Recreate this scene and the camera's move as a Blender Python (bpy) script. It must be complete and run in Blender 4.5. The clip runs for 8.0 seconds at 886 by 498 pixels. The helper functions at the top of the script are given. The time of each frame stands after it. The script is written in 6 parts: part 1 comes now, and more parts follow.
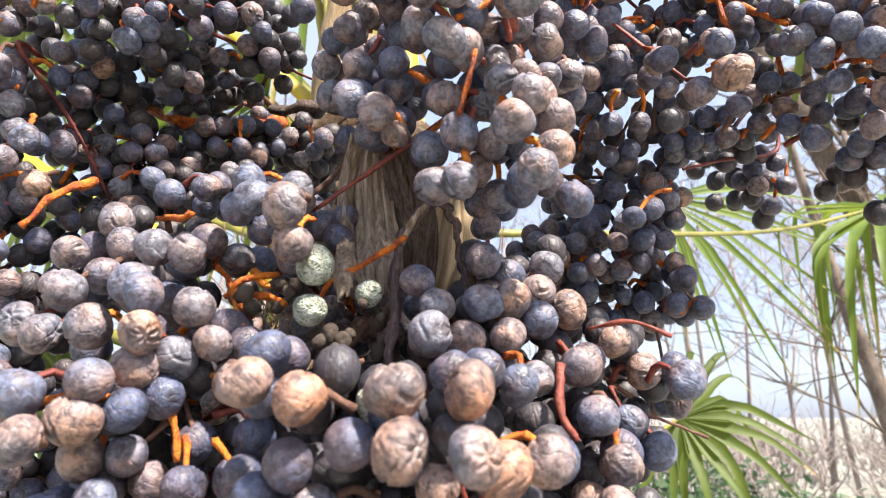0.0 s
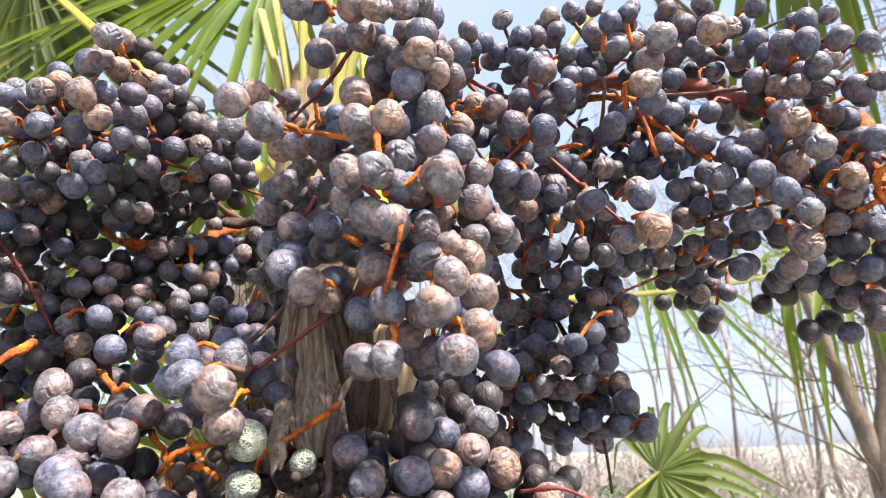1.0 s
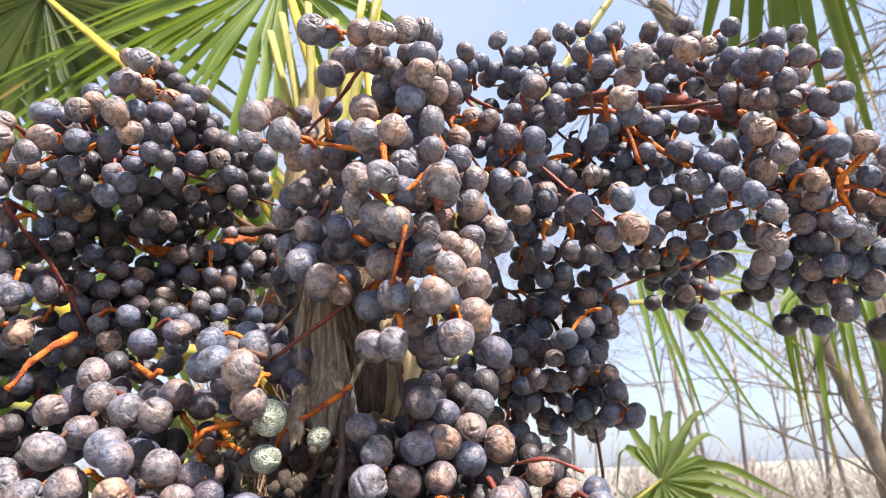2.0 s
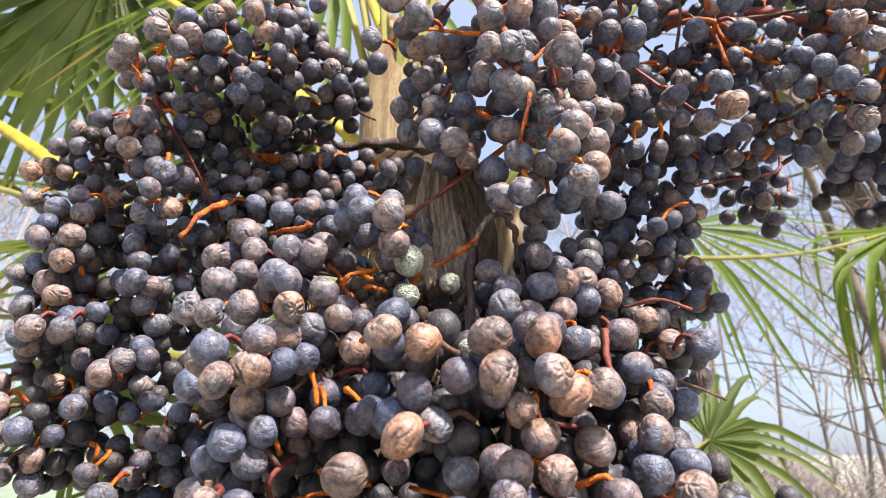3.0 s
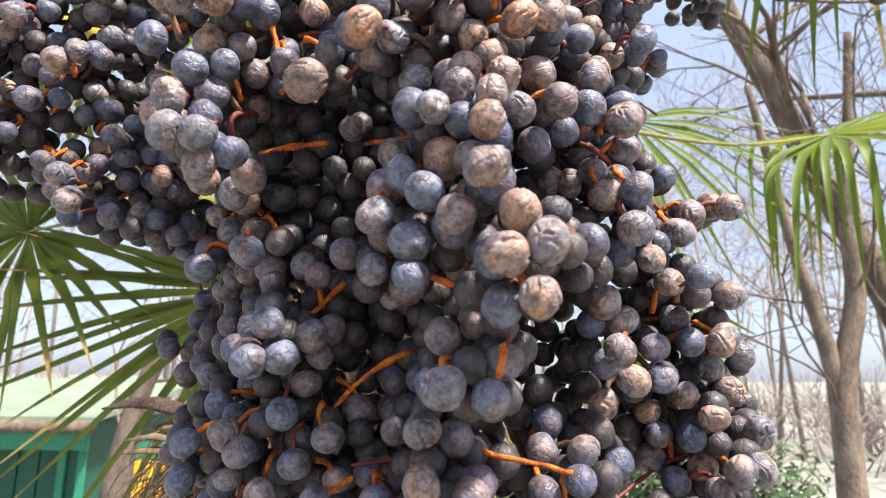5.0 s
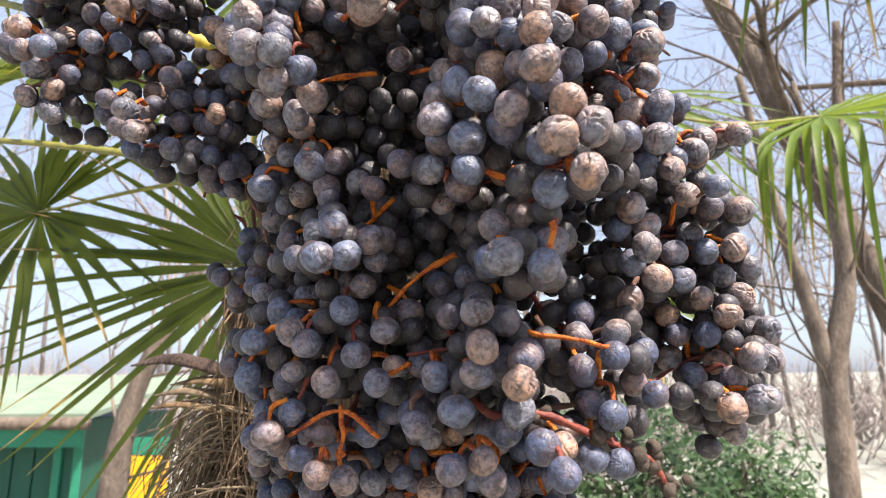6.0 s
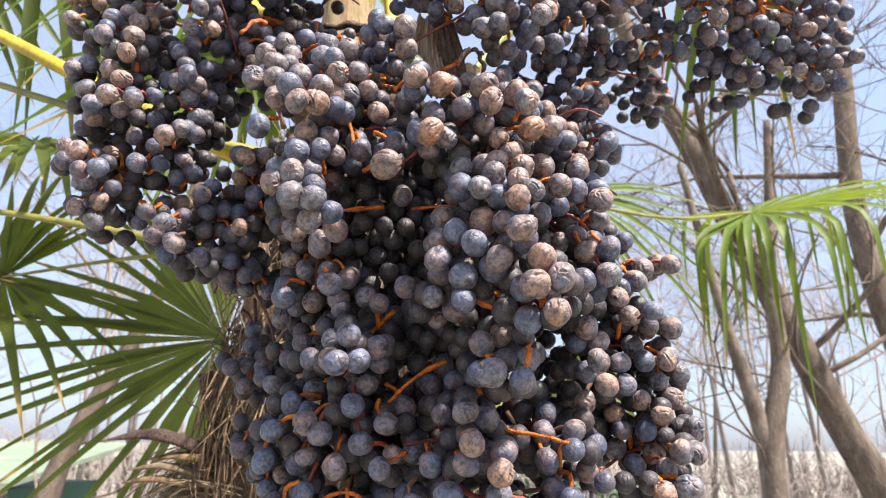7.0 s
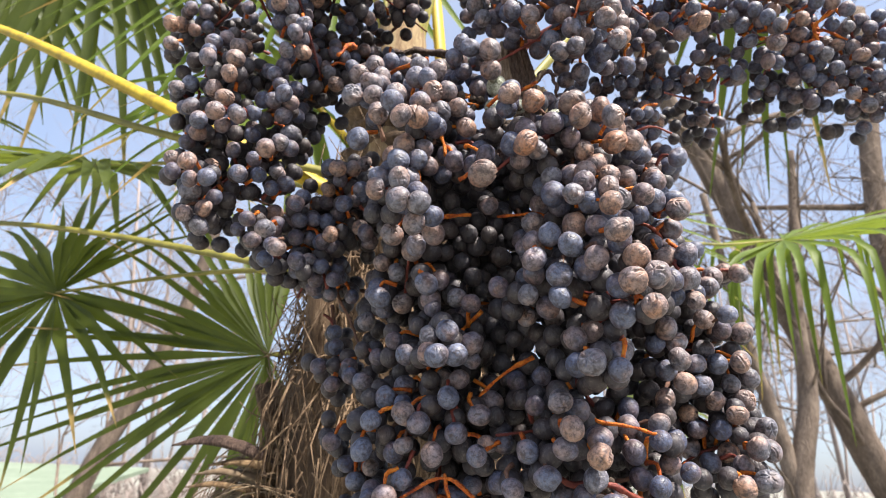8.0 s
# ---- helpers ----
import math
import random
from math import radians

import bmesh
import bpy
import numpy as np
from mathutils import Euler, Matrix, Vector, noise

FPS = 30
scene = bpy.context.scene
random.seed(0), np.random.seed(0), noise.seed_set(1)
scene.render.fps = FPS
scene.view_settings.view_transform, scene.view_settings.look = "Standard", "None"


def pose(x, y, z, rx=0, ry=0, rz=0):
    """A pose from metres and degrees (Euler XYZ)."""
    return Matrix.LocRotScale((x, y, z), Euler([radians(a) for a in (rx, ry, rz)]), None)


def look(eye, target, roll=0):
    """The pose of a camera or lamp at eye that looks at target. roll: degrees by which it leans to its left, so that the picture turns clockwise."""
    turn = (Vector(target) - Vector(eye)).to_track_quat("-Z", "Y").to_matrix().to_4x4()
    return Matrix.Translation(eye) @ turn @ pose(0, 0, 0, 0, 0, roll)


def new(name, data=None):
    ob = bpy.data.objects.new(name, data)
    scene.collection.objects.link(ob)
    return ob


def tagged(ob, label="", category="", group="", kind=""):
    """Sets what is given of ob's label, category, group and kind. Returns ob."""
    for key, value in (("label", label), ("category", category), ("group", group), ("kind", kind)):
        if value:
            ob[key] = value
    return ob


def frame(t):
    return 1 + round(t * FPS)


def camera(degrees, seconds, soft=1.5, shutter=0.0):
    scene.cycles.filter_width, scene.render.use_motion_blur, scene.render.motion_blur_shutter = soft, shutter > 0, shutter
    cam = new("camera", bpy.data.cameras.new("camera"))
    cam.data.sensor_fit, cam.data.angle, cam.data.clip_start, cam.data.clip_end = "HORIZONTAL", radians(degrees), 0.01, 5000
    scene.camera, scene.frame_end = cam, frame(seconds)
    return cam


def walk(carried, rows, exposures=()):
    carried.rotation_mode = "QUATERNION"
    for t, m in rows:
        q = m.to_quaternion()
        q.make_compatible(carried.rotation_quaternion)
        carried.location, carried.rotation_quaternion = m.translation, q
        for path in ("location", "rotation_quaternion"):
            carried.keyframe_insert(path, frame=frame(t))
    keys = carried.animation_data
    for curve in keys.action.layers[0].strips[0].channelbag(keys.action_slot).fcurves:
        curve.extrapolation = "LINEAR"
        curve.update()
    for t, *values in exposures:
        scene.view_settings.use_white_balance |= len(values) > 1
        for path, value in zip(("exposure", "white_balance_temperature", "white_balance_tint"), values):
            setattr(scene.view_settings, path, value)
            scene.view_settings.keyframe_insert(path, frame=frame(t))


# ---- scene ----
cam = camera(70.0, 8.0, 1.0)
cam.data.dof.use_dof, cam.data.dof.focus_distance, cam.data.dof.aperture_fstop = True, 0.245, 25.0
PATH = [
    (0, (0.02987, 0.04737, 2.24013), (-0.0775, 1.9736, 2.7674), 0.55),
    (0.5, (0.03369, 0.04252, 2.25696), (-0.0446, 1.9533, 2.8424), -0.59),
    (1, (0.04500, 0.03300, 2.27348), (-0.0025, 1.9281, 2.9108), -1.43),
    (1.2, (0.04874, 0.02926, 2.27587), (0.0152, 1.9202, 2.9263), -1.56),
    (2.3, (0.04316, 0.01193, 2.25021), (-0.0387, 1.8890, 2.9358), -1.58),
    (2.5, (0.03537, 0.01140, 2.24125), (-0.0749, 1.8940, 2.9074), -1.04),
    (3, (0.01636, 0.00392, 2.21416), (-0.1498, 1.8906, 2.8566), -0.08),
    (3.5, (0.00498, -0.00443, 2.19671), (-0.1820, 1.8894, 2.8119), -0.71),
    (4, (-0.00269, 0.00741, 2.16679), (-0.1591, 1.9311, 2.6911), 0.37),
    (4.5, (0.00681, 0.01709, 2.14593), (-0.0590, 1.9658, 2.5913), 1.49),
    (4.7, (0.01460, 0.01653, 2.14097), (-0.0209, 1.9688, 2.5741), 1.21),
    (5.8, (0.00961, 0.00165, 2.09828), (0.0335, 1.9596, 2.5054), 0.11),
    (6, (-0.00250, -0.00209, 2.09750), (0.0167, 1.9561, 2.5040), -0.02),
    (6.5, (-0.02348, -0.02999, 2.10677), (0.0373, 1.9053, 2.6076), 0.81),
    (7, (-0.02106, -0.05450, 2.10274), (0.1455, 1.8414, 2.7175), 0.97),
    (7.5, (-0.03418, -0.07094, 2.09071), (0.1039, 1.7998, 2.7843), 2.06),
    (8, (-0.05369, -0.06687, 2.08516), (0.0531, 1.8040, 2.7841), 2.17),
]
walk(cam, [(t, look(eye, target, roll)) for t, eye, target, roll in PATH], [(0, 1.70), (1, 1.68), (2.5, 1.47), (3, 1.40), (4, 1.46), (6, 1.50), (7, 1.46), (8, 1.32)])

# ---- light ----
SUN_AZ, SUN_EL = 133.0, 59.0   # degrees clockwise from +y, and above the horizon
world = bpy.data.worlds.new("sky")
scene.world = world
world.use_nodes = True
wn = world.node_tree
wn.nodes.clear()
sky = wn.nodes.new("ShaderNodeTexSky")
sky.sky_type = "NISHITA"
sky.sun_disc = False
sky.sun_elevation, sky.sun_rotation = radians(SUN_EL), radians(SUN_AZ)
sky.air_density, sky.dust_density, sky.ozone_density = 1.0, 2.5, 1.2
# a thin bright veil of high cloud over the blue
veil = wn.nodes.new("ShaderNodeTexNoise")
veil.inputs["Scale"].default_value, veil.inputs["Detail"].default_value, veil.inputs["Roughness"].default_value = 2.2, 5.0, 0.55
cloud = wn.nodes.new("ShaderNodeValToRGB")
cloud.color_ramp.elements[0].position, cloud.color_ramp.elements[0].color = 0.35, (0.40, 0.40, 0.40, 1)
cloud.color_ramp.elements[1].position, cloud.color_ramp.elements[1].color = 0.68, (0.86, 0.86, 0.86, 1)
over = wn.nodes.new("ShaderNodeMix")
over.data_type = "RGBA"
over.inputs[7].default_value = (2.05, 2.34, 3.10, 1)
wn.links.new(veil.outputs["Fac"], cloud.inputs[0])
wn.links.new(cloud.outputs[0], over.inputs[0])
wn.links.new(sky.outputs[0], over.inputs[6])
back = wn.nodes.new("ShaderNodeBackground")
back.inputs["Strength"].default_value = 0.124
wout = wn.nodes.new("ShaderNodeOutputWorld")
wn.links.new(over.outputs[2], back.inputs["Color"])
wn.links.new(back.outputs[0], wout.inputs["Surface"])

sun = new("sun", bpy.data.lights.new("sun", "SUN"))
sun.data.energy, sun.data.angle, sun.data.color = 5.1, radians(3.5), (1.0, 0.93, 0.84)
to_sun = Vector((math.sin(radians(SUN_AZ)) * math.cos(radians(SUN_EL)), math.cos(radians(SUN_AZ)) * math.cos(radians(SUN_EL)), math.sin(radians(SUN_EL))))
sun.matrix_world = Matrix.Translation((0, -2, 8)) @ to_sun.to_track_quat("Z", "Y").to_matrix().to_4x4()

# ---- materials ----
class Nodes:
    """A short hand for building a node material."""

    def __init__(self, name):
        self.mat = bpy.data.materials.new(name)
        self.mat.use_nodes = True
        self.tree = self.mat.node_tree
        self.tree.nodes.clear()
        self.bsdf = self.add("ShaderNodeBsdfPrincipled")
        out = self.add("ShaderNodeOutputMaterial")
        self.tree.links.new(self.bsdf.outputs[0], out.inputs["Surface"])

    def add(self, kind):
        return self.tree.nodes.new(kind)

    def put(self, socket, value):
        if hasattr(value, "is_output"):
            self.tree.links.new(value, socket)
        else:
            socket.default_value = value

    def coords(self):
        return self.add("ShaderNodeTexCoord").outputs["Object"]

    def noise(self, scale, detail=4.0, rough=0.55, where=None, stretch=None):
        where = where or self.coords()
        if stretch:
            m = self.add("ShaderNodeMapping")
            self.put(m.inputs["Vector"], where)
            m.inputs["Scale"].default_value = stretch
            where = m.outputs[0]
        n = self.add("ShaderNodeTexNoise")
        self.put(n.inputs["Vector"], where)
        n.inputs["Scale"].default_value, n.inputs["Detail"].default_value, n.inputs["Roughness"].default_value = scale, detail, rough
        return n.outputs["Fac"]

    def ramp(self, fac, stops):
        r = self.add("ShaderNodeValToRGB")
        while len(r.color_ramp.elements) < len(stops):
            r.color_ramp.elements.new(0.5)
        for e, (p, c) in zip(r.color_ramp.elements, stops):
            e.position, e.color = p, (*c, 1) if len(c) == 3 else c
        self.put(r.inputs[0], fac)
        return r.outputs[0]

    def mix(self, fac, a, b, blend="MIX"):
        m = self.add("ShaderNodeMix")
        m.data_type, m.blend_type = "RGBA", blend
        self.put(m.inputs[0], fac)
        self.put(m.inputs[6], a if hasattr(a, "is_output") else (*a, 1))
        self.put(m.inputs[7], b if hasattr(b, "is_output") else (*b, 1))
        return m.outputs[2]

    def maths(self, kind, a, b=0.0, clamp=False):
        m = self.add("ShaderNodeMath")
        m.operation, m.use_clamp = kind, clamp
        self.put(m.inputs[0], a)
        self.put(m.inputs[1], b)
        return m.outputs[0]

    def bump(self, height, strength, distance):
        b = self.add("ShaderNodeBump")
        self.put(b.inputs["Height"], height)
        b.inputs["Strength"].default_value, b.inputs["Distance"].default_value = strength, distance
        self.put(self.bsdf.inputs["Normal"], b.outputs[0])

    def finish(self, colour, rough=0.6, spec=0.5):
        self.put(self.bsdf.inputs["Base Color"], colour if hasattr(colour, "is_output") else (*colour, 1))
        self.put(self.bsdf.inputs["Roughness"], rough)
        self.bsdf.inputs["Specular IOR Level"].default_value = spec
        return self.mat


def berry_material(name, blue, warm, thin, warmth):
    """Ripe fruit skin: blue-black under a waxy bloom that is rubbed thin in places, and dried to a warm tan in others."""
    n = Nodes(name)
    info = n.add("ShaderNodeObjectInfo")
    geo = n.add("ShaderNodeNewGeometry")
    rnd = n.maths("FRACT", n.maths("ADD", info.outputs["Random"], n.maths("MULTIPLY", geo.outputs["Random Per Island"], 7.31)))
    rnd2 = n.maths("FRACT", n.maths("MULTIPLY", rnd, 13.7))
    place = n.add("ShaderNodeVectorMath")
    place.operation = "ADD"
    n.put(place.inputs[0], n.coords())
    spread = n.add("ShaderNodeCombineXYZ")
    n.put(spread.inputs[0], n.maths("MULTIPLY", rnd, 3.0))
    n.put(spread.inputs[1], n.maths("MULTIPLY", rnd2, 3.0))
    n.put(place.inputs[1], spread.outputs[0])
    where = place.outputs[0]
    skin = n.ramp(rnd2, [(0.0, (0.014, 0.016, 0.026)), (0.6, (0.026, 0.022, 0.028)), (1.0, (0.050, 0.030, 0.028))])
    # the bloom drifts from blue-grey to tan over the one fruit, and from fruit to fruit
    drift = n.noise(95.0, 3.0, 0.5, where)
    tan = n.maths("ADD", n.maths("MULTIPLY", n.maths("SUBTRACT", drift, 0.5), 2.6), n.maths("MULTIPLY", n.maths("SUBTRACT", rnd, 0.5), 0.9))
    tan = n.maths("ADD", tan, warmth, True)
    bloom = n.mix(tan, blue, warm)
    rubbed = n.noise(230.0, 5.0, 0.6, where)
    cover = n.ramp(rubbed, [(0.34, (thin, thin, thin)), (0.47, (0.75, 0.75, 0.75)), (0.62, (1, 1, 1))])
    colour = n.mix(cover, skin, bloom)
    # fine pale dust and dark specks
    dust = n.noise(1500.0, 3.0, 0.6, where)
    colour = n.mix(n.ramp(dust, [(0.55, (0, 0, 0)), (0.70, (0.20, 0.20, 0.20))]), colour, (0.42, 0.37, 0.34))
    colour = n.mix(n.ramp(dust, [(0.30, (0.75, 0.75, 0.75)), (0.41, (0, 0, 0))]), colour, (0.035, 0.028, 0.028))
    # rusty blotches on the driest
    blotch = n.noise(190.0, 4.0, 0.6, where)
    rusty = n.maths("MULTIPLY", n.ramp(blotch, [(0.54, (0, 0, 0)), (0.66, (1, 1, 1))]), n.ramp(rnd2, [(0.5, (0, 0, 0)), (0.95, (0.8, 0.8, 0.8))]))
    colour = n.mix(n.maths("MULTIPLY", rusty, warmth), colour, (0.30, 0.115, 0.045))
    # the dark stigma scar at one end
    sep = n.add("ShaderNodeSeparateXYZ")
    n.put(sep.inputs[0], n.coords())
    edge = n.maths("ADD", sep.outputs[2], n.maths("MULTIPLY", n.maths("SUBTRACT", dust, 0.5), 0.0006))
    colour = n.mix(n.ramp(n.maths("MULTIPLY", edge, 183.0), [(0.960, (0, 0, 0)), (0.975, (0.8, 0.8, 0.8))]), colour, (0.03, 0.024, 0.022))
    mottle = n.noise(520.0, 4.0, 0.65, where)
    colour = n.mix(n.ramp(mottle, [(0.37, (0.72, 0.72, 0.72)), (0.52, (0, 0, 0))]), colour, (0.040, 0.030, 0.034))
    colour = n.mix(n.ramp(mottle, [(0.54, (0, 0, 0)), (0.74, (0.26, 0.26, 0.26))]), colour, (0.38, 0.32, 0.30))
    fine = n.noise(900.0, 5.0, 0.6, where)
    creases = n.noise(300.0, 2.0, 0.5, where, (1.0, 1.0, 0.5))
    ridge = n.maths("MINIMUM", n.maths("ABSOLUTE", n.maths("SUBTRACT", creases, 0.5)), 0.07)
    height = n.maths("MULTIPLY", ridge, 3.5)
    height = n.maths("ADD", height, n.maths("MULTIPLY", fine, 0.30))
    n.bump(height, 0.70, 0.0007)
    return n.finish(colour, n.ramp(rubbed, [(0.3, (0.42, 0.42, 0.42)), (0.7, (0.64, 0.64, 0.64))]), 0.45)


def mould_material(name, low, mid, high):
    """Dead fruit, crusted cream to green-grey in a fine net of ridges."""
    n = Nodes(name)
    v = n.add("ShaderNodeTexVoronoi")
    v.feature = "DISTANCE_TO_EDGE"
    v.inputs["Scale"].default_value = 800.0
    warp = n.add("ShaderNodeVectorMath")
    warp.operation = "ADD"
    n.put(warp.inputs[0], n.coords())
    wob = n.add("ShaderNodeTexNoise")
    wob.inputs["Scale"].default_value = 500.0
    n.put(wob.inputs["Vector"], n.coords())
    small = n.add("ShaderNodeVectorMath")
    small.operation = "SCALE"
    n.put(small.inputs[0], wob.outputs["Color"])
    small.inputs["Scale"].default_value = 0.0018
    n.put(warp.inputs[1], small.outputs[0])
    n.put(v.inputs["Vector"], warp.outputs[0])
    net = v.outputs["Distance"]
    tint = n.noise(300.0, 3.0, 0.5)
    crust = n.ramp(tint, [(0.35, low), (0.5, mid), (0.65, high)])
    colour = n.mix(n.ramp(net, [(0.12, (0, 0, 0)), (0.34, (0.72, 0.72, 0.72))]), crust, (0.17, 0.16, 0.11))
    n.bump(n.maths("MULTIPLY", net, -1.0), 1.0, 0.0012)
    return n.finish(colour, 0.95, 0.1)


def plain(name, stops, scale=60.0, rough=0.7, bump=0.3, depth=0.001, stretch=None, spec=0.3, detail=6.0, fine=6.0):
    """A surface coloured by noise at two scales, with relief."""
    n = Nodes(name)
    coarse = n.noise(scale, detail, 0.6, None, stretch)
    small = n.noise(scale * fine, 4.0, 0.6, None, stretch)
    fac = n.maths("ADD", n.maths("MULTIPLY", coarse, 0.65), n.maths("MULTIPLY", small, 0.35))
    info = n.add("ShaderNodeObjectInfo")
    fac = n.maths("ADD", fac, n.maths("MULTIPLY", n.maths("SUBTRACT", info.outputs["Random"], 0.5), 0.12))
    n.bump(small, bump, depth)
    return n.finish(n.ramp(fac, stops), rough, spec)


def leaf_material(name, dark, light, dry, dry_from=0.75):
    """A palm leaf segment: fine parallel veins, yellowing and drying towards the tip (the mesh's uv runs along it)."""
    n = Nodes(name)
    uv = n.add("ShaderNodeUVMap")
    sep = n.add("ShaderNodeSeparateXYZ")
    n.put(sep.inputs[0], uv.outputs[0])
    along = sep.outputs[1]
    m = n.add("ShaderNodeMapping")
    n.put(m.inputs["Vector"], uv.outputs[0])
    m.inputs["Scale"].default_value = (26.0, 1.2, 1.0)
    veins = n.noise(3.0, 3.0, 0.6, m.outputs[0])
    info = n.add("ShaderNodeObjectInfo")
    blotch = n.noise(14.0, 4.0, 0.6)
    fac = n.maths("ADD", n.maths("MULTIPLY", veins, 0.5), n.maths("MULTIPLY", blotch, 0.5))
    green = n.ramp(fac, [(0.32, dark), (0.68, light)])
    tip = n.maths("ADD", along, n.maths("MULTIPLY", n.maths("SUBTRACT", info.outputs["Random"], 0.6), 0.5))
    tip = n.maths("ADD", tip, n.maths("MULTIPLY", n.maths("SUBTRACT", blotch, 0.5), 0.5))
    colour = n.mix(n.ramp(tip, [(dry_from, (0, 0, 0)), (dry_from + 0.12, (1, 1, 1))]), green, dry)
    n.bump(veins, 0.25, 0.0008)
    n.finish(colour, 0.5, 0.28)
    n.bsdf.inputs["Transmission Weight"].default_value = 0.0
    thin = n.add("ShaderNodeBsdfTranslucent")
    n.put(thin.inputs["Color"], n.mix(0.35, colour, (0.35, 0.42, 0.04)))
    both = n.add("ShaderNodeMixShader")
    both.inputs[0].default_value = 0.38
    out = [x for x in n.tree.nodes if x.bl_idname == "ShaderNodeOutputMaterial"][0]
    n.tree.links.new(n.bsdf.outputs[0], both.inputs[1])
    n.tree.links.new(thin.outputs[0], both.inputs[2])
    n.tree.links.new(both.outputs[0], out.inputs["Surface"])
    return n.mat


FRUIT = berry_material("dusty_fruit_skin", (0.092, 0.108, 0.172), (0.270, 0.154, 0.110), 0.09, 0.22)
FRUIT_DRY = berry_material("dried_fruit_skin", (0.150, 0.150, 0.186), (0.365, 0.210, 0.140), 0.12, 0.36)
FRUIT_TAN = berry_material("rusty_tan_fruit_skin", (0.20, 0.145, 0.13), (0.40, 0.180, 0.090), 0.20, 0.58)
FRUIT_GREY = berry_material("grey_bloomed_fruit_skin", (0.116, 0.136, 0.208), (0.280, 0.176, 0.138), 0.12, 0.18)
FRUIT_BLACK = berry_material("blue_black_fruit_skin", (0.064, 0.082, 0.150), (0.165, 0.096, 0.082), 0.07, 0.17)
ORANGE = plain("orange_stalk", [(0.32, (0.07, 0.016, 0.009)), (0.43, (0.30, 0.055, 0.010)), (0.54, (0.58, 0.150, 0.014)), (0.66, (0.68, 0.25, 0.03)), (0.78, (0.50, 0.30, 0.14))], 230.0, 0.6, 0.8, 0.0014)
STALK_BROWN = plain("dried_stalk", [(0.30, (0.050, 0.028, 0.022)), (0.55, (0.13, 0.065, 0.045)), (0.8, (0.25, 0.15, 0.10))], 160.0, 0.8, 0.5, 0.0008)
STALK_RED = plain("dark_red_stalk", [(0.30, (0.045, 0.012, 0.012)), (0.50, (0.15, 0.032, 0.024)), (0.75, (0.30, 0.085, 0.05))], 170.0, 0.55, 0.5, 0.0010)
SCAR = plain("dry_scar", [(0.3, (0.02, 0.016, 0.014)), (0.7, (0.11, 0.08, 0.06))], 900.0, 0.9, 0.6, 0.0004)
MOULD = mould_material("pale_mouldy_skin", (0.27, 0.29, 0.23), (0.46, 0.48, 0.39), (0.62, 0.63, 0.56))
MOULD_TAN = mould_material("dried_tan_skin", (0.05, 0.035, 0.025), (0.13, 0.09, 0.055), (0.26, 0.19, 0.12))
SPATHE = plain("dry_bract", [(0.36, (0.11, 0.070, 0.048)), (0.47, (0.27, 0.185, 0.13)), (0.56, (0.41, 0.305, 0.225)), (0.68, (0.60, 0.50, 0.40))], 110.0, 0.8, 0.9, 0.0014, (7.0, 7.0, 0.35))
SPATHE_DARK = plain("dark_dry_bract", [(0.34, (0.028, 0.017, 0.014)), (0.5, (0.095, 0.060, 0.046)), (0.68, (0.24, 0.172, 0.135))], 110.0, 0.75, 0.9, 0.0014, (7.0, 7.0, 0.35))
SPATHE_PALE = plain("pale_bract", [(0.25, (0.36, 0.25, 0.15)), (0.6, (0.68, 0.52, 0.34)), (0.8, (0.78, 0.66, 0.48))], 60.0, 0.75, 0.5, 0.0012, (5.0, 5.0, 0.6))
STALK_DRY = plain("purple_brown_dry_stalk", [(0.34, (0.045, 0.028, 0.028)), (0.5, (0.125, 0.080, 0.076)), (0.68, (0.30, 0.22, 0.20))], 200.0, 0.8, 0.9, 0.0014, (3.0, 3.0, 0.5))
SHEATH = plain("straw_leaf_sheath", [(0.34, (0.075, 0.043, 0.022)), (0.5, (0.19, 0.122, 0.064)), (0.66, (0.32, 0.24, 0.13))], 45.0, 0.85, 0.6, 0.002, (3.0, 3.0, 0.25))
LEAF_FOOT = plain("yellow_green_leaf_foot", [(0.3, (0.12, 0.110, 0.022)), (0.5, (0.26, 0.23, 0.05)), (0.75, (0.40, 0.34, 0.11))], 40.0, 0.6, 0.3, 0.001, (3.0, 3.0, 0.3))
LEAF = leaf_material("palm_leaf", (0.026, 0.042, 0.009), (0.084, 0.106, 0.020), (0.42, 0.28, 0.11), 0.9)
# brighter, yellower copy of the leaf; the sunlight is partly in its colour
LEAF_SUN = leaf_material("palm_leaf_painted_sunlit", (0.042, 0.080, 0.009), (0.128, 0.178, 0.020), (0.32, 0.21, 0.06), 0.90)
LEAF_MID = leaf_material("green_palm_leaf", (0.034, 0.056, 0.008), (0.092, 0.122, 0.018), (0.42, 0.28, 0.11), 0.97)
PETIOLE = plain("leaf_stalk", [(0.3, (0.17, 0.12, 0.012)), (0.5, (0.40, 0.29, 0.022)), (0.8, (0.52, 0.38, 0.06))], 30.0, 0.5, 0.2, 0.001, (1.0, 1.0, 0.3))
PETIOLE_GREEN = plain("green_leaf_stalk", [(0.3, (0.09, 0.085, 0.018)), (0.6, (0.21, 0.19, 0.04)), (0.8, (0.32, 0.27, 0.07))], 30.0, 0.5, 0.2, 0.001, (1.0, 1.0, 0.3))
FIBRE = plain("trunk_fibre", [(0.28, (0.028, 0.017, 0.011)), (0.5, (0.11, 0.072, 0.045)), (0.76, (0.30, 0.22, 0.145))], 40.0, 0.95, 0.7, 0.003, (4.0, 4.0, 0.6))
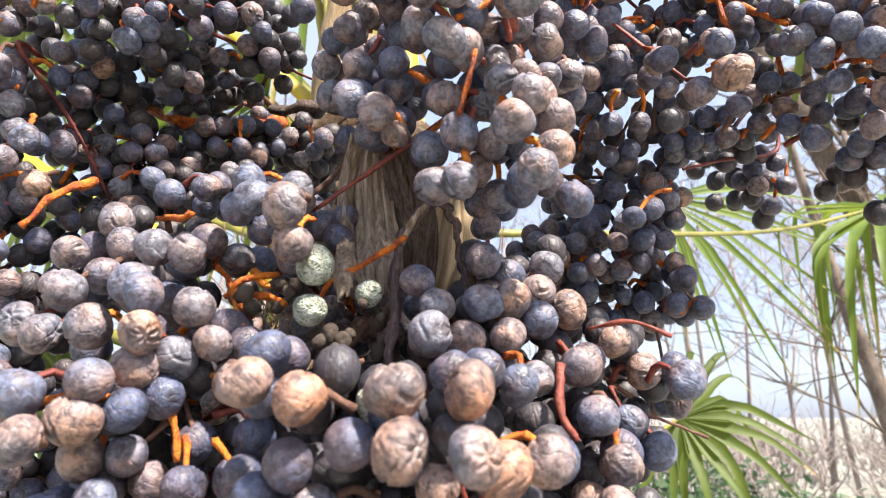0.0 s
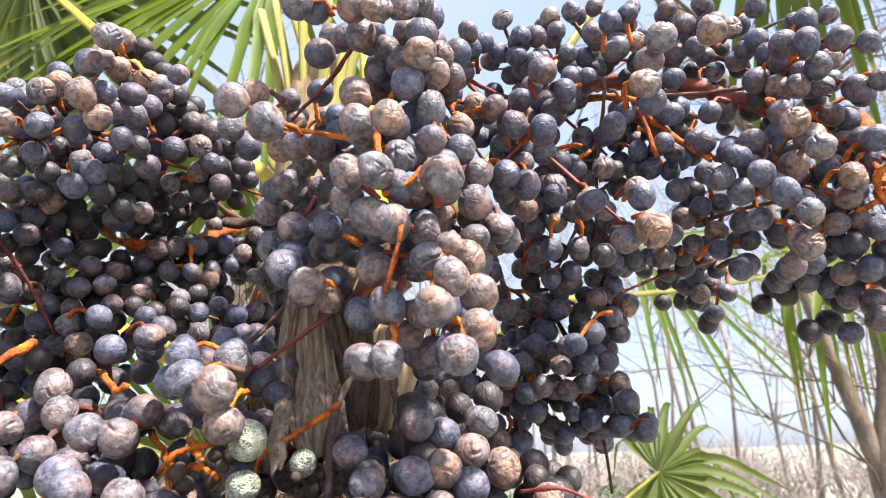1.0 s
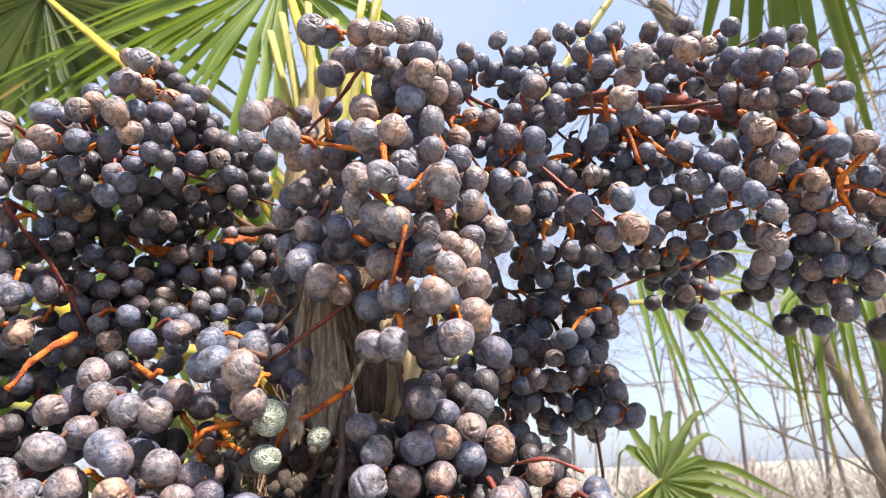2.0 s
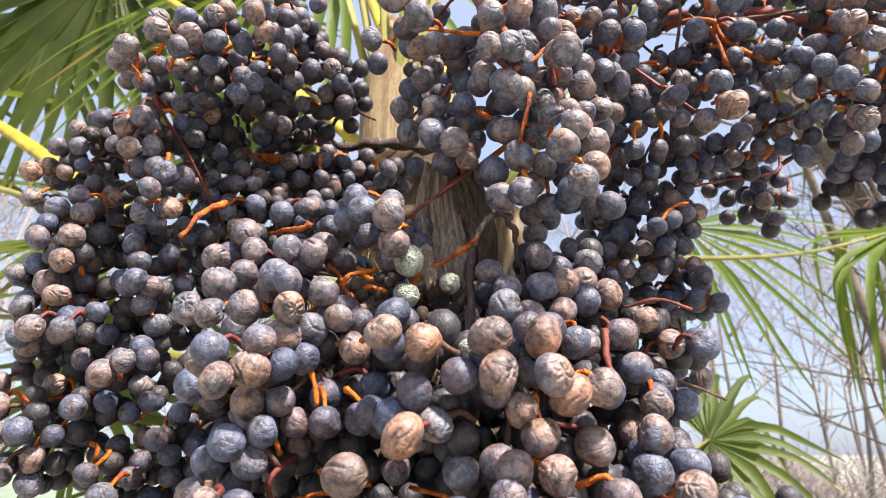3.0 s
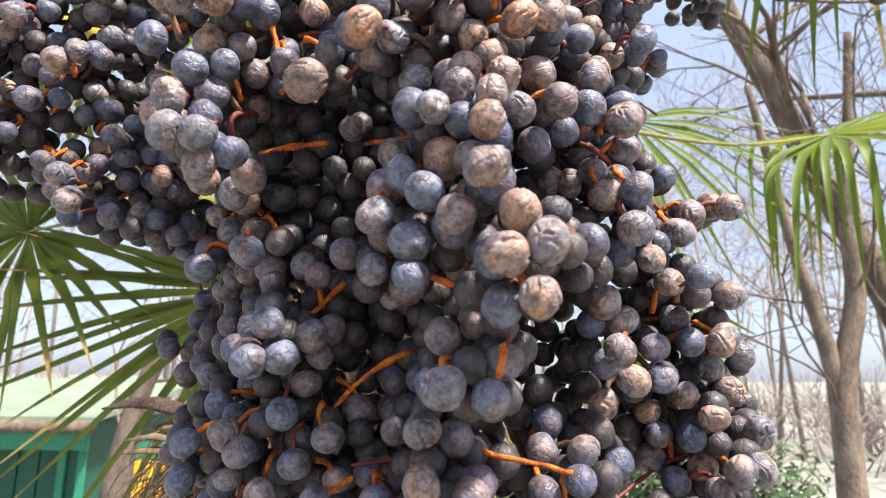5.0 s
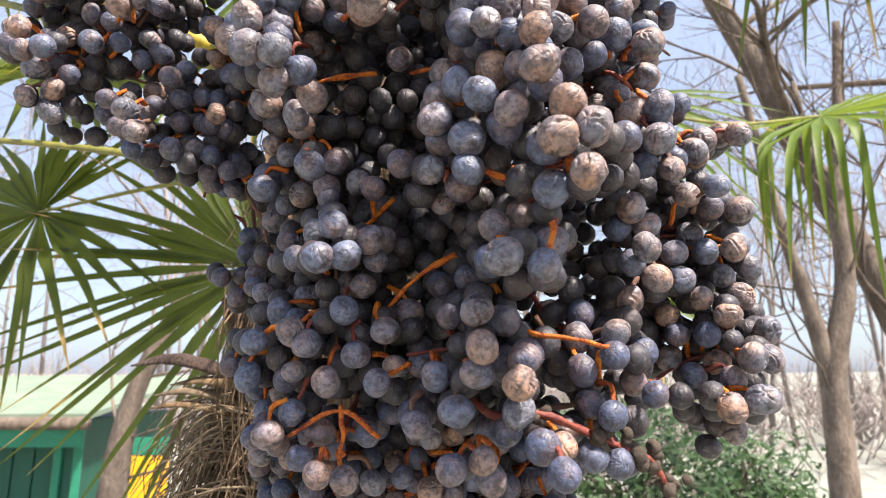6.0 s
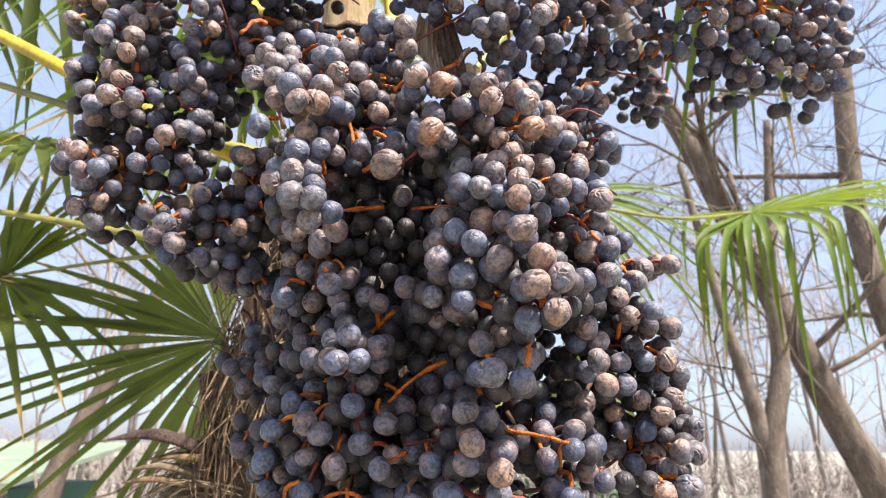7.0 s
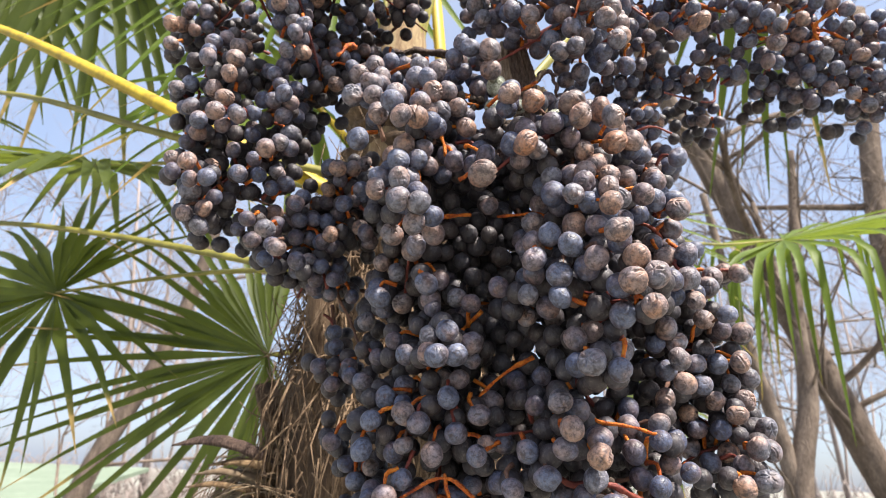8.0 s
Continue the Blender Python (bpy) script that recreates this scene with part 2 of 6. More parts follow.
HAIR = plain("loose_fibre", [(0.3, (0.040, 0.027, 0.017)), (0.5, (0.135, 0.095, 0.060)), (0.75, (0.33, 0.25, 0.165))], 25.0, 0.9, 0.3, 0.001)
HAIR_DARK = plain("dark_fibre", [(0.3, (0.030, 0.018, 0.011)), (0.5, (0.11, 0.070, 0.042)), (0.75, (0.29, 0.20, 0.125))], 25.0, 0.9, 0.3, 0.001)
BARK = plain("grey_bark", [(0.28, (0.045, 0.034, 0.028)), (0.5, (0.135, 0.102, 0.080)), (0.75, (0.28, 0.22, 0.175))], 14.0, 0.95, 0.9, 0.012, (1.0, 1.0, 0.35))
TWIGS = plain("bare_twigs", [(0.3, (0.20, 0.165, 0.15)), (0.7, (0.34, 0.285, 0.26))], 3.0, 0.95, 0.2, 0.002)
GRASS = plain("dull_ground", [(0.3, (0.17, 0.170, 0.125)), (0.5, (0.235, 0.232, 0.195)), (0.62, (0.285, 0.278, 0.25)), (0.8, (0.33, 0.322, 0.30))], 0.9, 0.95, 0.5, 0.03, fine=20.0)
HEDGE = plain("hedge_leaf", [(0.3, (0.014, 0.034, 0.010)), (0.6, (0.040, 0.080, 0.022)), (0.8, (0.09, 0.13, 0.045))], 4.0, 0.6, 0.2, 0.01, spec=0.3)
SHED_WALL = plain("dark_green_boards", [(0.3, (0.006, 0.050, 0.032)), (0.6, (0.010, 0.075, 0.048)), (0.8, (0.02, 0.11, 0.07))], 3.0, 0.45, 0.2, 0.003, (1, 1, 0.2))
SHED_TRIM = plain("green_painted_trim", [(0.3, (0.015, 0.14, 0.08)), (0.6, (0.025, 0.20, 0.115)), (0.8, (0.05, 0.26, 0.16))], 4.0, 0.4, 0.15, 0.002)
SHED_ROOF = plain("pale_green_roof", [(0.3, (0.12, 0.155, 0.11)), (0.6, (0.18, 0.22, 0.16)), (0.8, (0.25, 0.29, 0.23))], 2.0, 0.7, 0.3, 0.006)
YELLOW = plain("yellow_sign", [(0.3, (0.70, 0.32, 0.008)), (0.7, (0.88, 0.46, 0.015))], 6.0, 0.45, 0.1, 0.001)

# ---- geometry helpers ----
def link_mesh(name, mesh, material, parent=None, label="", kind=""):
    ob = new(name, mesh)
    if material and not mesh.materials:
        mesh.materials.append(material)
    ob.parent = parent
    return tagged(ob, label=label, kind=kind)


def part(name, bm, material, parent=None, label="", kind="", smooth=True):
    """One bmesh as one mesh object under a thing or a part."""
    mesh = bpy.data.meshes.new(name)
    bm.to_mesh(mesh)
    bm.free()
    for poly in mesh.polygons:
        poly.use_smooth = smooth
    return link_mesh(name, mesh, material, parent, label, kind)


def thing(name, label, category, group=""):
    return tagged(new(name), label=label, category=category, group=group)


def curve_points(points, steps):
    """A smooth line through the points (Catmull-Rom)."""
    pts = [Vector(p) for p in points]
    pts = [2 * pts[0] - pts[1], *pts, 2 * pts[-1] - pts[-2]]
    out = []
    for i in range(1, len(pts) - 2):
        a, b, c, d = pts[i - 1 : i + 3]
        for k in range(steps):
            u = k / steps
            out.append(0.5 * (2 * b + (c - a) * u + (2 * a - 5 * b + 4 * c - d) * u * u + (3 * b - a - 3 * c + d) * u**3))
    return [*out, pts[-2]]


def tube(bm, points, radii, sides=6, flat=1.0, rough=0.0, rng=None):
    """A tube through the points; radii: one for each end, or one for each point."""
    pts = [Vector(p) for p in points]
    if len(radii) != len(pts):
        radii = [radii[0] + (radii[-1] - radii[0]) * i / (len(pts) - 1) for i in range(len(pts))]
    rings, side = [], None
    for i, p in enumerate(pts):
        way = (pts[min(i + 1, len(pts) - 1)] - pts[max(i - 1, 0)]).normalized()
        if side is None:
            side = way.orthogonal().normalized()
        side = (side - way * side.dot(way)).normalized()
        up = way.cross(side)
        ring = []
        for k in range(sides):
            a = 2 * math.pi * k / sides
            r = radii[i] * (1 + (rng.uniform(-rough, rough) if rng else 0))
            ring.append(bm.verts.new(p + side * math.cos(a) * r + up * math.sin(a) * r * flat))
        rings.append(ring)
    for a, b in zip(rings, rings[1:]):
        for k in range(sides):
            bm.faces.new((a[k], a[(k + 1) % sides], b[(k + 1) % sides], b[k]))
    bm.faces.new(rings[0][::-1])
    bm.faces.new(rings[-1])


def box(bm, low, high, bevel=0.0):
    made = bmesh.ops.create_cube(bm, size=1.0)
    for v in made["verts"]:
        v.co = Vector([l + (h - l) * (c + 0.5) for c, l, h in zip(v.co, low, high)])
    if bevel:
        edges = {e for v in made["verts"] for e in v.link_edges}
        bmesh.ops.bevel(bm, geom=list(edges), offset=bevel, segments=2, affect="EDGES")

# ---- fruit bunches ----
RADIUS = 0.0054
dice = random.Random(7)


def berry_shape(seed, level, dents, creases, pucker):
    """The vertices and faces of one fruit of unit radius: an uneven oval with soft dents, long creases and puckers."""
    rng = random.Random(seed)
    bm = bmesh.new()
    bmesh.ops.create_icosphere(bm, subdivisions=level, radius=1.0)
    shift = Vector([rng.uniform(-50, 50) for _ in range(3)])
    stretch = Vector((rng.uniform(0.98, 1.12), rng.uniform(0.94, 1.03), rng.uniform(0.88, 0.98)))

    def anywhere():
        return Vector([rng.gauss(0, 1) for _ in range(3)]).normalized()

    hollows = [(anywhere(), rng.uniform(0.35, 0.6), rng.uniform(0.07, 0.18)) for _ in range(dents)]
    folds = []
    for _ in range(creases):
        c = anywhere()
        t = c.orthogonal().normalized()
        t = (Matrix.Rotation(rng.uniform(0, 6.283), 3, c) @ t).normalized()
        folds.append((c, t, c.cross(t), rng.uniform(0.22, 0.6), rng.uniform(0.060, 0.095), rng.uniform(0.07, 0.17), rng.uniform(-0.8, 0.8)))
    for _ in range(pucker):
        c = anywhere()
        hollows.append((c, rng.uniform(0.5, 0.7), rng.uniform(0.12, 0.24)))
        t = c.orthogonal().normalized()
        count = rng.choice((5, 6, 7))
        for k in range(count):
            way = (Matrix.Rotation(6.283 * (k + rng.uniform(-0.25, 0.25)) / count, 3, c) @ t).normalized()
            a = rng.uniform(0.30, 0.50)
            mid = (c * math.cos(a) + way * math.sin(a)).normalized()
            along = (way * math.cos(a) - c * math.sin(a)).normalized()
            folds.append((mid, along, mid.cross(along), rng.uniform(0.20, 0.36), rng.uniform(0.060, 0.085), rng.uniform(0.08, 0.16), rng.uniform(-0.5, 0.5)))
    for v in bm.verts:
        d = v.co.normalized()
        r = 1.0 + 0.045 * noise.noise(d * 1.2 + shift)
        for c, wide, deep in hollows:
            r -= deep * math.exp(-((d - c).length_squared) / wide**2)
        for c, t, side, long, thin, deep, bend in folds:
            if d.dot(c) < 0.2:
                continue
            u, w = d.dot(t), d.dot(side)
            w += bend * u * u + 0.05 * noise.noise(d * 3 + shift)
            far = math.exp(-((u / long) ** 4))
            r += deep * far * (0.45 * math.exp(-((w / (thin * 2.6)) ** 2)) - 1.25 * math.exp(-((w / thin) ** 2)))
        v.co = Vector([a * b for a, b in zip(d * r, stretch)])
    verts = [v.co.copy() for v in bm.verts]
    faces = [[v.index for v in f.verts] for f in bm.faces]
    bm.free()
    return verts, faces


def berry_mesh(name, seed, level, shape, material):
    verts, faces = berry_shape(seed, level, *shape)
    mesh = bpy.data.meshes.new(name)
    mesh.from_pydata([v * RADIUS for v in verts], [], faces)
    mesh.polygons.foreach_set("use_smooth", [True] * len(faces))
    mesh.materials.append(material)
    return mesh


# dents, creases, puckers of each shape
SHAPES = ((1, 1, 0), (1, 2, 0), (2, 1, 0), (1, 2, 1), (1, 1, 0), (2, 3, 0))
DRY = ((3, 6, 1), (2, 5, 2), (4, 9, 0), (3, 4, 1), (2, 9, 1), (4, 12, 0), (3, 7, 1))
SMOOTH = [berry_mesh("berry", 10 + i, 4 if i < 5 else 3, SHAPES[i % 6], FRUIT) for i in range(12)]
WRINKLED = [berry_mesh("berry", 40 + i, 5, DRY[i % 7], FRUIT_DRY) for i in range(14)]
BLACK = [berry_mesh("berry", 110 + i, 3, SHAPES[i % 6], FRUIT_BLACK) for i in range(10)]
ROUGH = [berry_shape(70 + i, 2, i % 2, 0, 0) for i in range(6)]
RUSTY = [berry_mesh("berry", 150 + i, 5, DRY[i % 7], FRUIT_TAN) for i in range(7)]
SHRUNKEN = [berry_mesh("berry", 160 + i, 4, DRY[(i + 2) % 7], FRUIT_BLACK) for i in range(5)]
BLOOMED = [berry_mesh("berry", 170 + i, 4, ((1, 1, 0), (2, 2, 0), (2, 3, 1))[i % 3], FRUIT_GREY) for i in range(9)]
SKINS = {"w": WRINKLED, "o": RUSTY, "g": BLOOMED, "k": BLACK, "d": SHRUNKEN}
PALE = [berry_mesh("berry", 90 + i, 4, (2, 2, 0), MOULD) for i in range(3)]
placed = []
growth = 0.96   # the size of the fruits of the bunch in hand


def turned(rng):
    return Euler([rng.uniform(0, 6.283) for _ in range(3)]).to_matrix().to_4x4()


def place_berry(parent, centre, size=1.0, wrinkle=0.35, mesh=None):
    if mesh is None:
        mesh = dice.choice(WRINKLED if dice.random() < wrinkle else BLACK if dice.random() > 1.4 * wrinkle else SMOOTH)
    ob = link_mesh("berry", mesh, None, parent)
    ob.matrix_basis = Matrix.Translation(centre) @ turned(dice) @ Matrix.Scale(size * growth, 4)
    placed.append((*centre, RADIUS * size * growth))
    return ob


def spray(bunch, root, wrinkle, centres, skins="", stem=0.0009):
    """A side branch of a bunch: an orange stem from its root through the fruits' backs, a short twig to each fruit, and the fruits.
    skins: for each fruit w (wrinkled, sun-tanned), o (rusty tan), g (blue-grey bloom), k (blue-black) or d (dark and shrunken)."""
    pts = np.array(centres)
    mid = pts.mean(0)
    axis = np.linalg.svd(pts - mid)[2][0]
    if axis[2] > 0:
        axis = -axis
    reach = (pts - mid) @ axis
    behind = np.array((0.0, 0.0165, 0.002))
    a, b = mid + axis * reach.min() * 0.7 + behind, mid + axis * reach.max() * 0.75 + behind
    back = np.array(root) - a
    root = a + back * min(1.0, 0.035 / float(np.linalg.norm(back))) + np.array((0, 0.012, 0.0))
    line = curve_points([root, (root + a) / 2 + np.array((0, 0.004, 0.0)), a, (a + b) / 2 + np.array((0, 0.004, 0.002)), b], 7)
    bm = bmesh.new()
    tube(bm, line, (stem * 1.4, stem * 0.7), 6, rough=0.3, rng=dice)
    stalk = part("branch", bm, dice.choice((STALK_RED, STALK_BROWN)), bunch)
    nodes = np.array(line)[8:]
    for c in pts:
        k = int(np.argmin(((nodes - c) ** 2).sum(1) + 0.00002 * np.arange(len(nodes))[::-1]))
        k = max(0, k - 2)
        end = np.array(c)
        start = end + (nodes[k] - end) * min(1.0, 0.013 / max(0.001, float(np.linalg.norm(nodes[k] - end))))
        bend = (start + end) / 2 + np.array((dice.uniform(-0.003, 0.003), 0.001, dice.uniform(0.001, 0.005)))
        bm = bmesh.new()
        tube(bm, curve_points([start, bend, end], 3), (0.0011, 0.0007), 5, rough=0.3, rng=dice)
        part("twig", bm, dice.choice((ORANGE, ORANGE, ORANGE, STALK_RED, STALK_BROWN)), stalk)
    for i, c in enumerate(centres):
        skin = skins[i : i + 1]
        place_berry(stalk, c, dice.uniform(0.93, 1.07) * {"w": 1.04, "o": 1.07, "g": 1.02, "d": 0.96}.get(skin, 0.95), wrinkle, dice.choice(SKINS[skin]) if skin else None)
    return stalk


def seeds_y(p, seeds):
    """How far back the outer fruits stand round a place."""
    near = sorted(seeds, key=lambda s: (s[0] - p[0]) ** 2 + (s[2] - p[2]) ** 2)[:3]
    return sum(s[1] for s in near) / 3


def in_hollow(p):
    """The hollow round the broken dry stalk and the bracts, and the deep recess in the front: free of fruits."""
    deep = sum(((a - b) / c) ** 2 for a, b, c in zip(p, (-0.027, 0.190, 2.205), (0.026, 0.022, 0.020))) < 1
    return deep or (abs(p[0] - 0.012) < 0.016 and abs(p[2] - 2.302) < 0.017 and p[1] > 0.19)


def hides(p, outer):
    """Whether a fruit at p would stand in front of the outer ones."""
    aside = np.hypot(outer[:, 0] - p[0], outer[:, 2] - p[2])
    return bool(((aside < 0.0055) & (outer[:, 1] > p[1] + 0.002)).any())


def fill_bunch(bunch, count, first, depth=0.036):
    """The fruits further in, behind the outer ones: too many to tell apart, in one mesh."""
    seeds = [p[:3] for p in placed[first:]]
    spots = np.array(placed)
    outer = spots.copy()
    got = []
    for _ in range(count):
        s = dice.choice(seeds)
        p = np.array((s[0] + dice.gauss(0, 0.0036), s[1] + dice.uniform(0.006, depth), s[2] + 0.003 + dice.gauss(0, 0.0036)))
        if in_hollow(p) or hides(p, outer):
            continue
        gap = ((spots[:, :3] - p) ** 2).sum(1).min() ** 0.5
        if gap > 0.0080:
            got.append(p)
            spots = np.vstack([spots, (*p, RADIUS)])
            placed.append((*p, RADIUS))
    got.sort(key=lambda p: p[1] - seeds_y(p, seeds))
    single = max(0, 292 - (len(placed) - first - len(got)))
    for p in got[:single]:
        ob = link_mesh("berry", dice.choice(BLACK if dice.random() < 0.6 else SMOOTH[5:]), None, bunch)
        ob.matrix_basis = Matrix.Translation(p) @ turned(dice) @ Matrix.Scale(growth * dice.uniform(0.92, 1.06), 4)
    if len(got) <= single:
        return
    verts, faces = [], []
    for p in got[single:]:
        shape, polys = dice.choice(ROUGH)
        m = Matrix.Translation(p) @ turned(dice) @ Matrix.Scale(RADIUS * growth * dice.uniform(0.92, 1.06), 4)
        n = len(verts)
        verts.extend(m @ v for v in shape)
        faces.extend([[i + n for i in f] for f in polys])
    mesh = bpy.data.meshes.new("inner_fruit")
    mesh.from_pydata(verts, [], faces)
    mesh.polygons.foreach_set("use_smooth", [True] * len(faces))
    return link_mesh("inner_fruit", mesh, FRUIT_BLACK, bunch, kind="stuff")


def fill_core(bunch, middle, size, count, inner=True):
    """The fruits in the heart of a bunch, hidden but for the gaps between the outer ones."""
    spots = np.array(placed)
    outer = spots.copy()
    verts, faces = [], []
    for _ in range(count):
        d = Vector([dice.gauss(0, 1) for _ in range(3)]).normalized() * dice.random() ** 0.33
        p = np.array([m + s * c for m, s, c in zip(middle, size, d)])
        if in_hollow(p) or (inner and hides(p, outer)) or ((spots[:, :3] - p) ** 2).sum(1).min() ** 0.5 < 0.0085:
            continue
        spots = np.vstack([spots, (*p, RADIUS)])
        placed.append((*p, RADIUS))
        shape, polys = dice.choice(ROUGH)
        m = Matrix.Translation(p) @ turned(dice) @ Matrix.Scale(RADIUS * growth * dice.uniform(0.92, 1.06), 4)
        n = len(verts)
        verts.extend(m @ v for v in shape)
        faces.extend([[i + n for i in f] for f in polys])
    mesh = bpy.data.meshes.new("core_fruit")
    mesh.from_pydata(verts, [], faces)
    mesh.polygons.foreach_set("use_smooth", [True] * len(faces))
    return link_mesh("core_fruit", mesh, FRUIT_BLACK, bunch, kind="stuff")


first = len(placed)
CENTRE = thing("fruit_bunch", "hanging middle side branch of ripe blue-black palm fruits, dusty and wrinkled", "palm fruits", "fruit bunches of the palm")
spray(CENTRE, (0.02, 0.3, 2.43), 0.6, [(-0.0059, 0.2154, 2.3432), (-0.0179, 0.2332, 2.3643), (-0.0118, 0.2185, 2.3734), (-0.0348, 0.2319, 2.3891), (0.0289, 0.1988, 2.3579), (-0.0181, 0.2337, 2.3438), (0.0158, 0.1991, 2.3798), (0.0223, 0.2196, 2.3838), (0.0021, 0.2747, 2.4125), (-0.0086, 0.1903, 2.3663), (-0.0177, 0.1873, 2.3719), (0.0310, 0.2020, 2.3848), (0.0269, 0.1852, 2.3632), (0.0171, 0.1932, 2.3660), (-0.0053, 0.2382, 2.4065), (0.0201, 0.2143, 2.3975), (0.0011, 0.2183, 2.3730)], "gkwwwwwwgwggwwkkk")
spray(CENTRE, (0.02, 0.3, 2.43), 0.6, [(-0.0176, 0.2011, 2.2841), (-0.0187, 0.1964, 2.2924), (-0.0281, 0.2006, 2.2961), (0.0258, 0.1958, 2.2985), (-0.0302, 0.2156, 2.2921), (0.0367, 0.2264, 2.3054), (-0.0324, 0.2062, 2.3026), (0.0442, 0.1879, 2.2981), (0.0387, 0.1870, 2.3099), (0.0031, 0.2008, 2.3203), (0.0253, 0.2016, 2.3141), (0.0431, 0.1878, 2.3183), (-0.0054, 0.2064, 2.3277), (0.0167, 0.2124, 2.3145), (0.0211, 0.2039, 2.3256), (0.0502, 0.1977, 2.3159), (0.0140, 0.1947, 2.3432), (0.0270, 0.1974, 2.3366), (0.0349, 0.2094, 2.3395), (0.0216, 0.1922, 2.3369), (0.0419, 0.1857, 2.3452), (0.0060, 0.2096, 2.3407), (0.0163, 0.1833, 2.3459), (0.0234, 0.1851, 2.3472), (0.0397, 0.1933, 2.3494)], "wwgwkggwwwgwggwgwwwwwkwww")
spray(CENTRE, (0.02, 0.3, 2.43), 0.6, [(0.0334, 0.2124, 2.3525), (0.0509, 0.2145, 2.3495), (0.0583, 0.2227, 2.3437), (0.0524, 0.2207, 2.3621), (0.0567, 0.2315, 2.3476), (0.0704, 0.2401, 2.3665), (0.0710, 0.2472, 2.3686), (0.0382, 0.2048, 2.3773), (0.0754, 0.2252, 2.3803), (0.0657, 0.2368, 2.3891), (0.0777, 0.2329, 2.4082), (0.0764, 0.2367, 2.3848), (0.0660, 0.2291, 2.3840), (0.0719, 0.2520, 2.4083), (0.0468, 0.2184, 2.3697)], "wwwgwkgwkgkgkkg")
spray(CENTRE, (0.02, 0.3, 2.43), 0.6, [(-0.0358, 0.2097, 2.2964), (-0.0199, 0.2107, 2.3021), (-0.0316, 0.2355, 2.3114)])
spray(CENTRE, (0.02, 0.3, 2.43), 0.6, [(0.0364, 0.1944, 2.3258), (0.0185, 0.2018, 2.2994), (0.0339, 0.2049, 2.3125), (0.0493, 0.1946, 2.306), (0.0323, 0.2145, 2.3293), (0.0418, 0.2085, 2.3511), (0.05, 0.214, 2.337), (0.043, 0.2, 2.33), (0.048, 0.211, 2.33), (0.029, 0.211, 2.308)])
spray(CENTRE, (0.02, 0.3, 2.43), 0.6, [(-0.0131, 0.2427, 2.3735), (-0.0225, 0.2414, 2.3601), (-0.0081, 0.2331, 2.3742)])
spray(CENTRE, (0.02, 0.3, 2.43), 0.6, [(-0.0048, 0.2092, 2.3681), (-0.016, 0.2, 2.382), (-0.001, 0.189, 2.406), (0.002, 0.198, 2.411), (0.015, 0.192, 2.406), (0.023, 0.189, 2.403), (0.03, 0.196, 2.409)])
spray(CENTRE, (0.02, 0.3, 2.43), 0.6, [(0.0069, 0.212, 2.3189), (-0.0027, 0.2218, 2.324)])
spray(CENTRE, (0.02, 0.3, 2.43), 0.6, [(0.0624, 0.2299, 2.3661), (0.0473, 0.2245, 2.3814), (0.0594, 0.2304, 2.3922), (0.053, 0.2357, 2.3964), (0.0352, 0.1975, 2.3923), (0.039, 0.208, 2.392), (0.036, 0.198, 2.4), (0.041, 0.211, 2.401), (0.038, 0.213, 2.384), (0.036, 0.202, 2.414), (0.038, 0.199, 2.363)])
fill_bunch(CENTRE, 280, first)
first, growth = len(placed), 0.90
LEFT = thing("fruit_bunch", "broad side branch of blue-black palm fruits on orange stalks", "palm fruits", "fruit bunches of the palm")
spray(LEFT, (-0.135, 0.34, 2.385), 0.35, [(-0.1362, 0.2429, 2.2372), (-0.1269, 0.2464, 2.2590), (-0.1354, 0.2452, 2.2540), (-0.1238, 0.2536, 2.2379), (-0.1181, 0.2266, 2.1910), (-0.1267, 0.2349, 2.2031), (-0.1384, 0.2416, 2.2109), (-0.1261, 0.2506, 2.2092), (-0.1454, 0.2377, 2.2345), (-0.1393, 0.2402, 2.2450), (-0.1153, 0.2457, 2.2230), (-0.1305, 0.2510, 2.2335), (-0.1457, 0.2539, 2.2097), (-0.1590, 0.2478, 2.2247), (-0.1017, 0.2601, 2.2073), (-0.1614, 0.2426, 2.2155), (-0.1656, 0.2523, 2.2450), (-0.1724, 0.2515, 2.2372), (-0.1685, 0.2275, 2.2348), (-0.1571, 0.2262, 2.2257), (-0.1632, 0.2455, 2.2069), (-0.1703, 0.2432, 2.2253), (-0.1310, 0.2296, 2.2463), (-0.1248, 0.2314, 2.2513), (-0.1261, 0.2569, 2.2150), (-0.1144, 0.2596, 2.2330)], "kgwkwwkkgkkkkkkwwkwgwwwwkk")
spray(LEFT, (-0.135, 0.34, 2.385), 0.35, [(-0.0903, 0.2758, 2.1332), (-0.0990, 0.2786, 2.1427), (-0.0817, 0.2719, 2.1424), (-0.0915, 0.2885, 2.1556)], "kkkk")
spray(LEFT, (-0.135, 0.34, 2.385), 0.35, [(-0.1297, 0.2351, 2.3125), (-0.1218, 0.2433, 2.3179), (-0.1249, 0.2312, 2.3218), (-0.1245, 0.2775, 2.3303), (-0.1208, 0.2764, 2.3374), (-0.1273, 0.2606, 2.3407), (-0.1615, 0.2604, 2.3314), (-0.0621, 0.2461, 2.3165), (-0.1212, 0.2341, 2.3306), (-0.1182, 0.2076, 2.3808), (-0.1305, 0.2367, 2.3450), (-0.1336, 0.2308, 2.3558), (-0.1150, 0.2192, 2.3815), (-0.0961, 0.2713, 2.3303), (-0.1291, 0.2550, 2.3655), (-0.1354, 0.2294, 2.3401), (-0.1302, 0.2081, 2.3746), (-0.1412, 0.2316, 2.3521), (-0.1402, 0.2196, 2.3770)], "wwgkkgwggwwgggkwwwg")
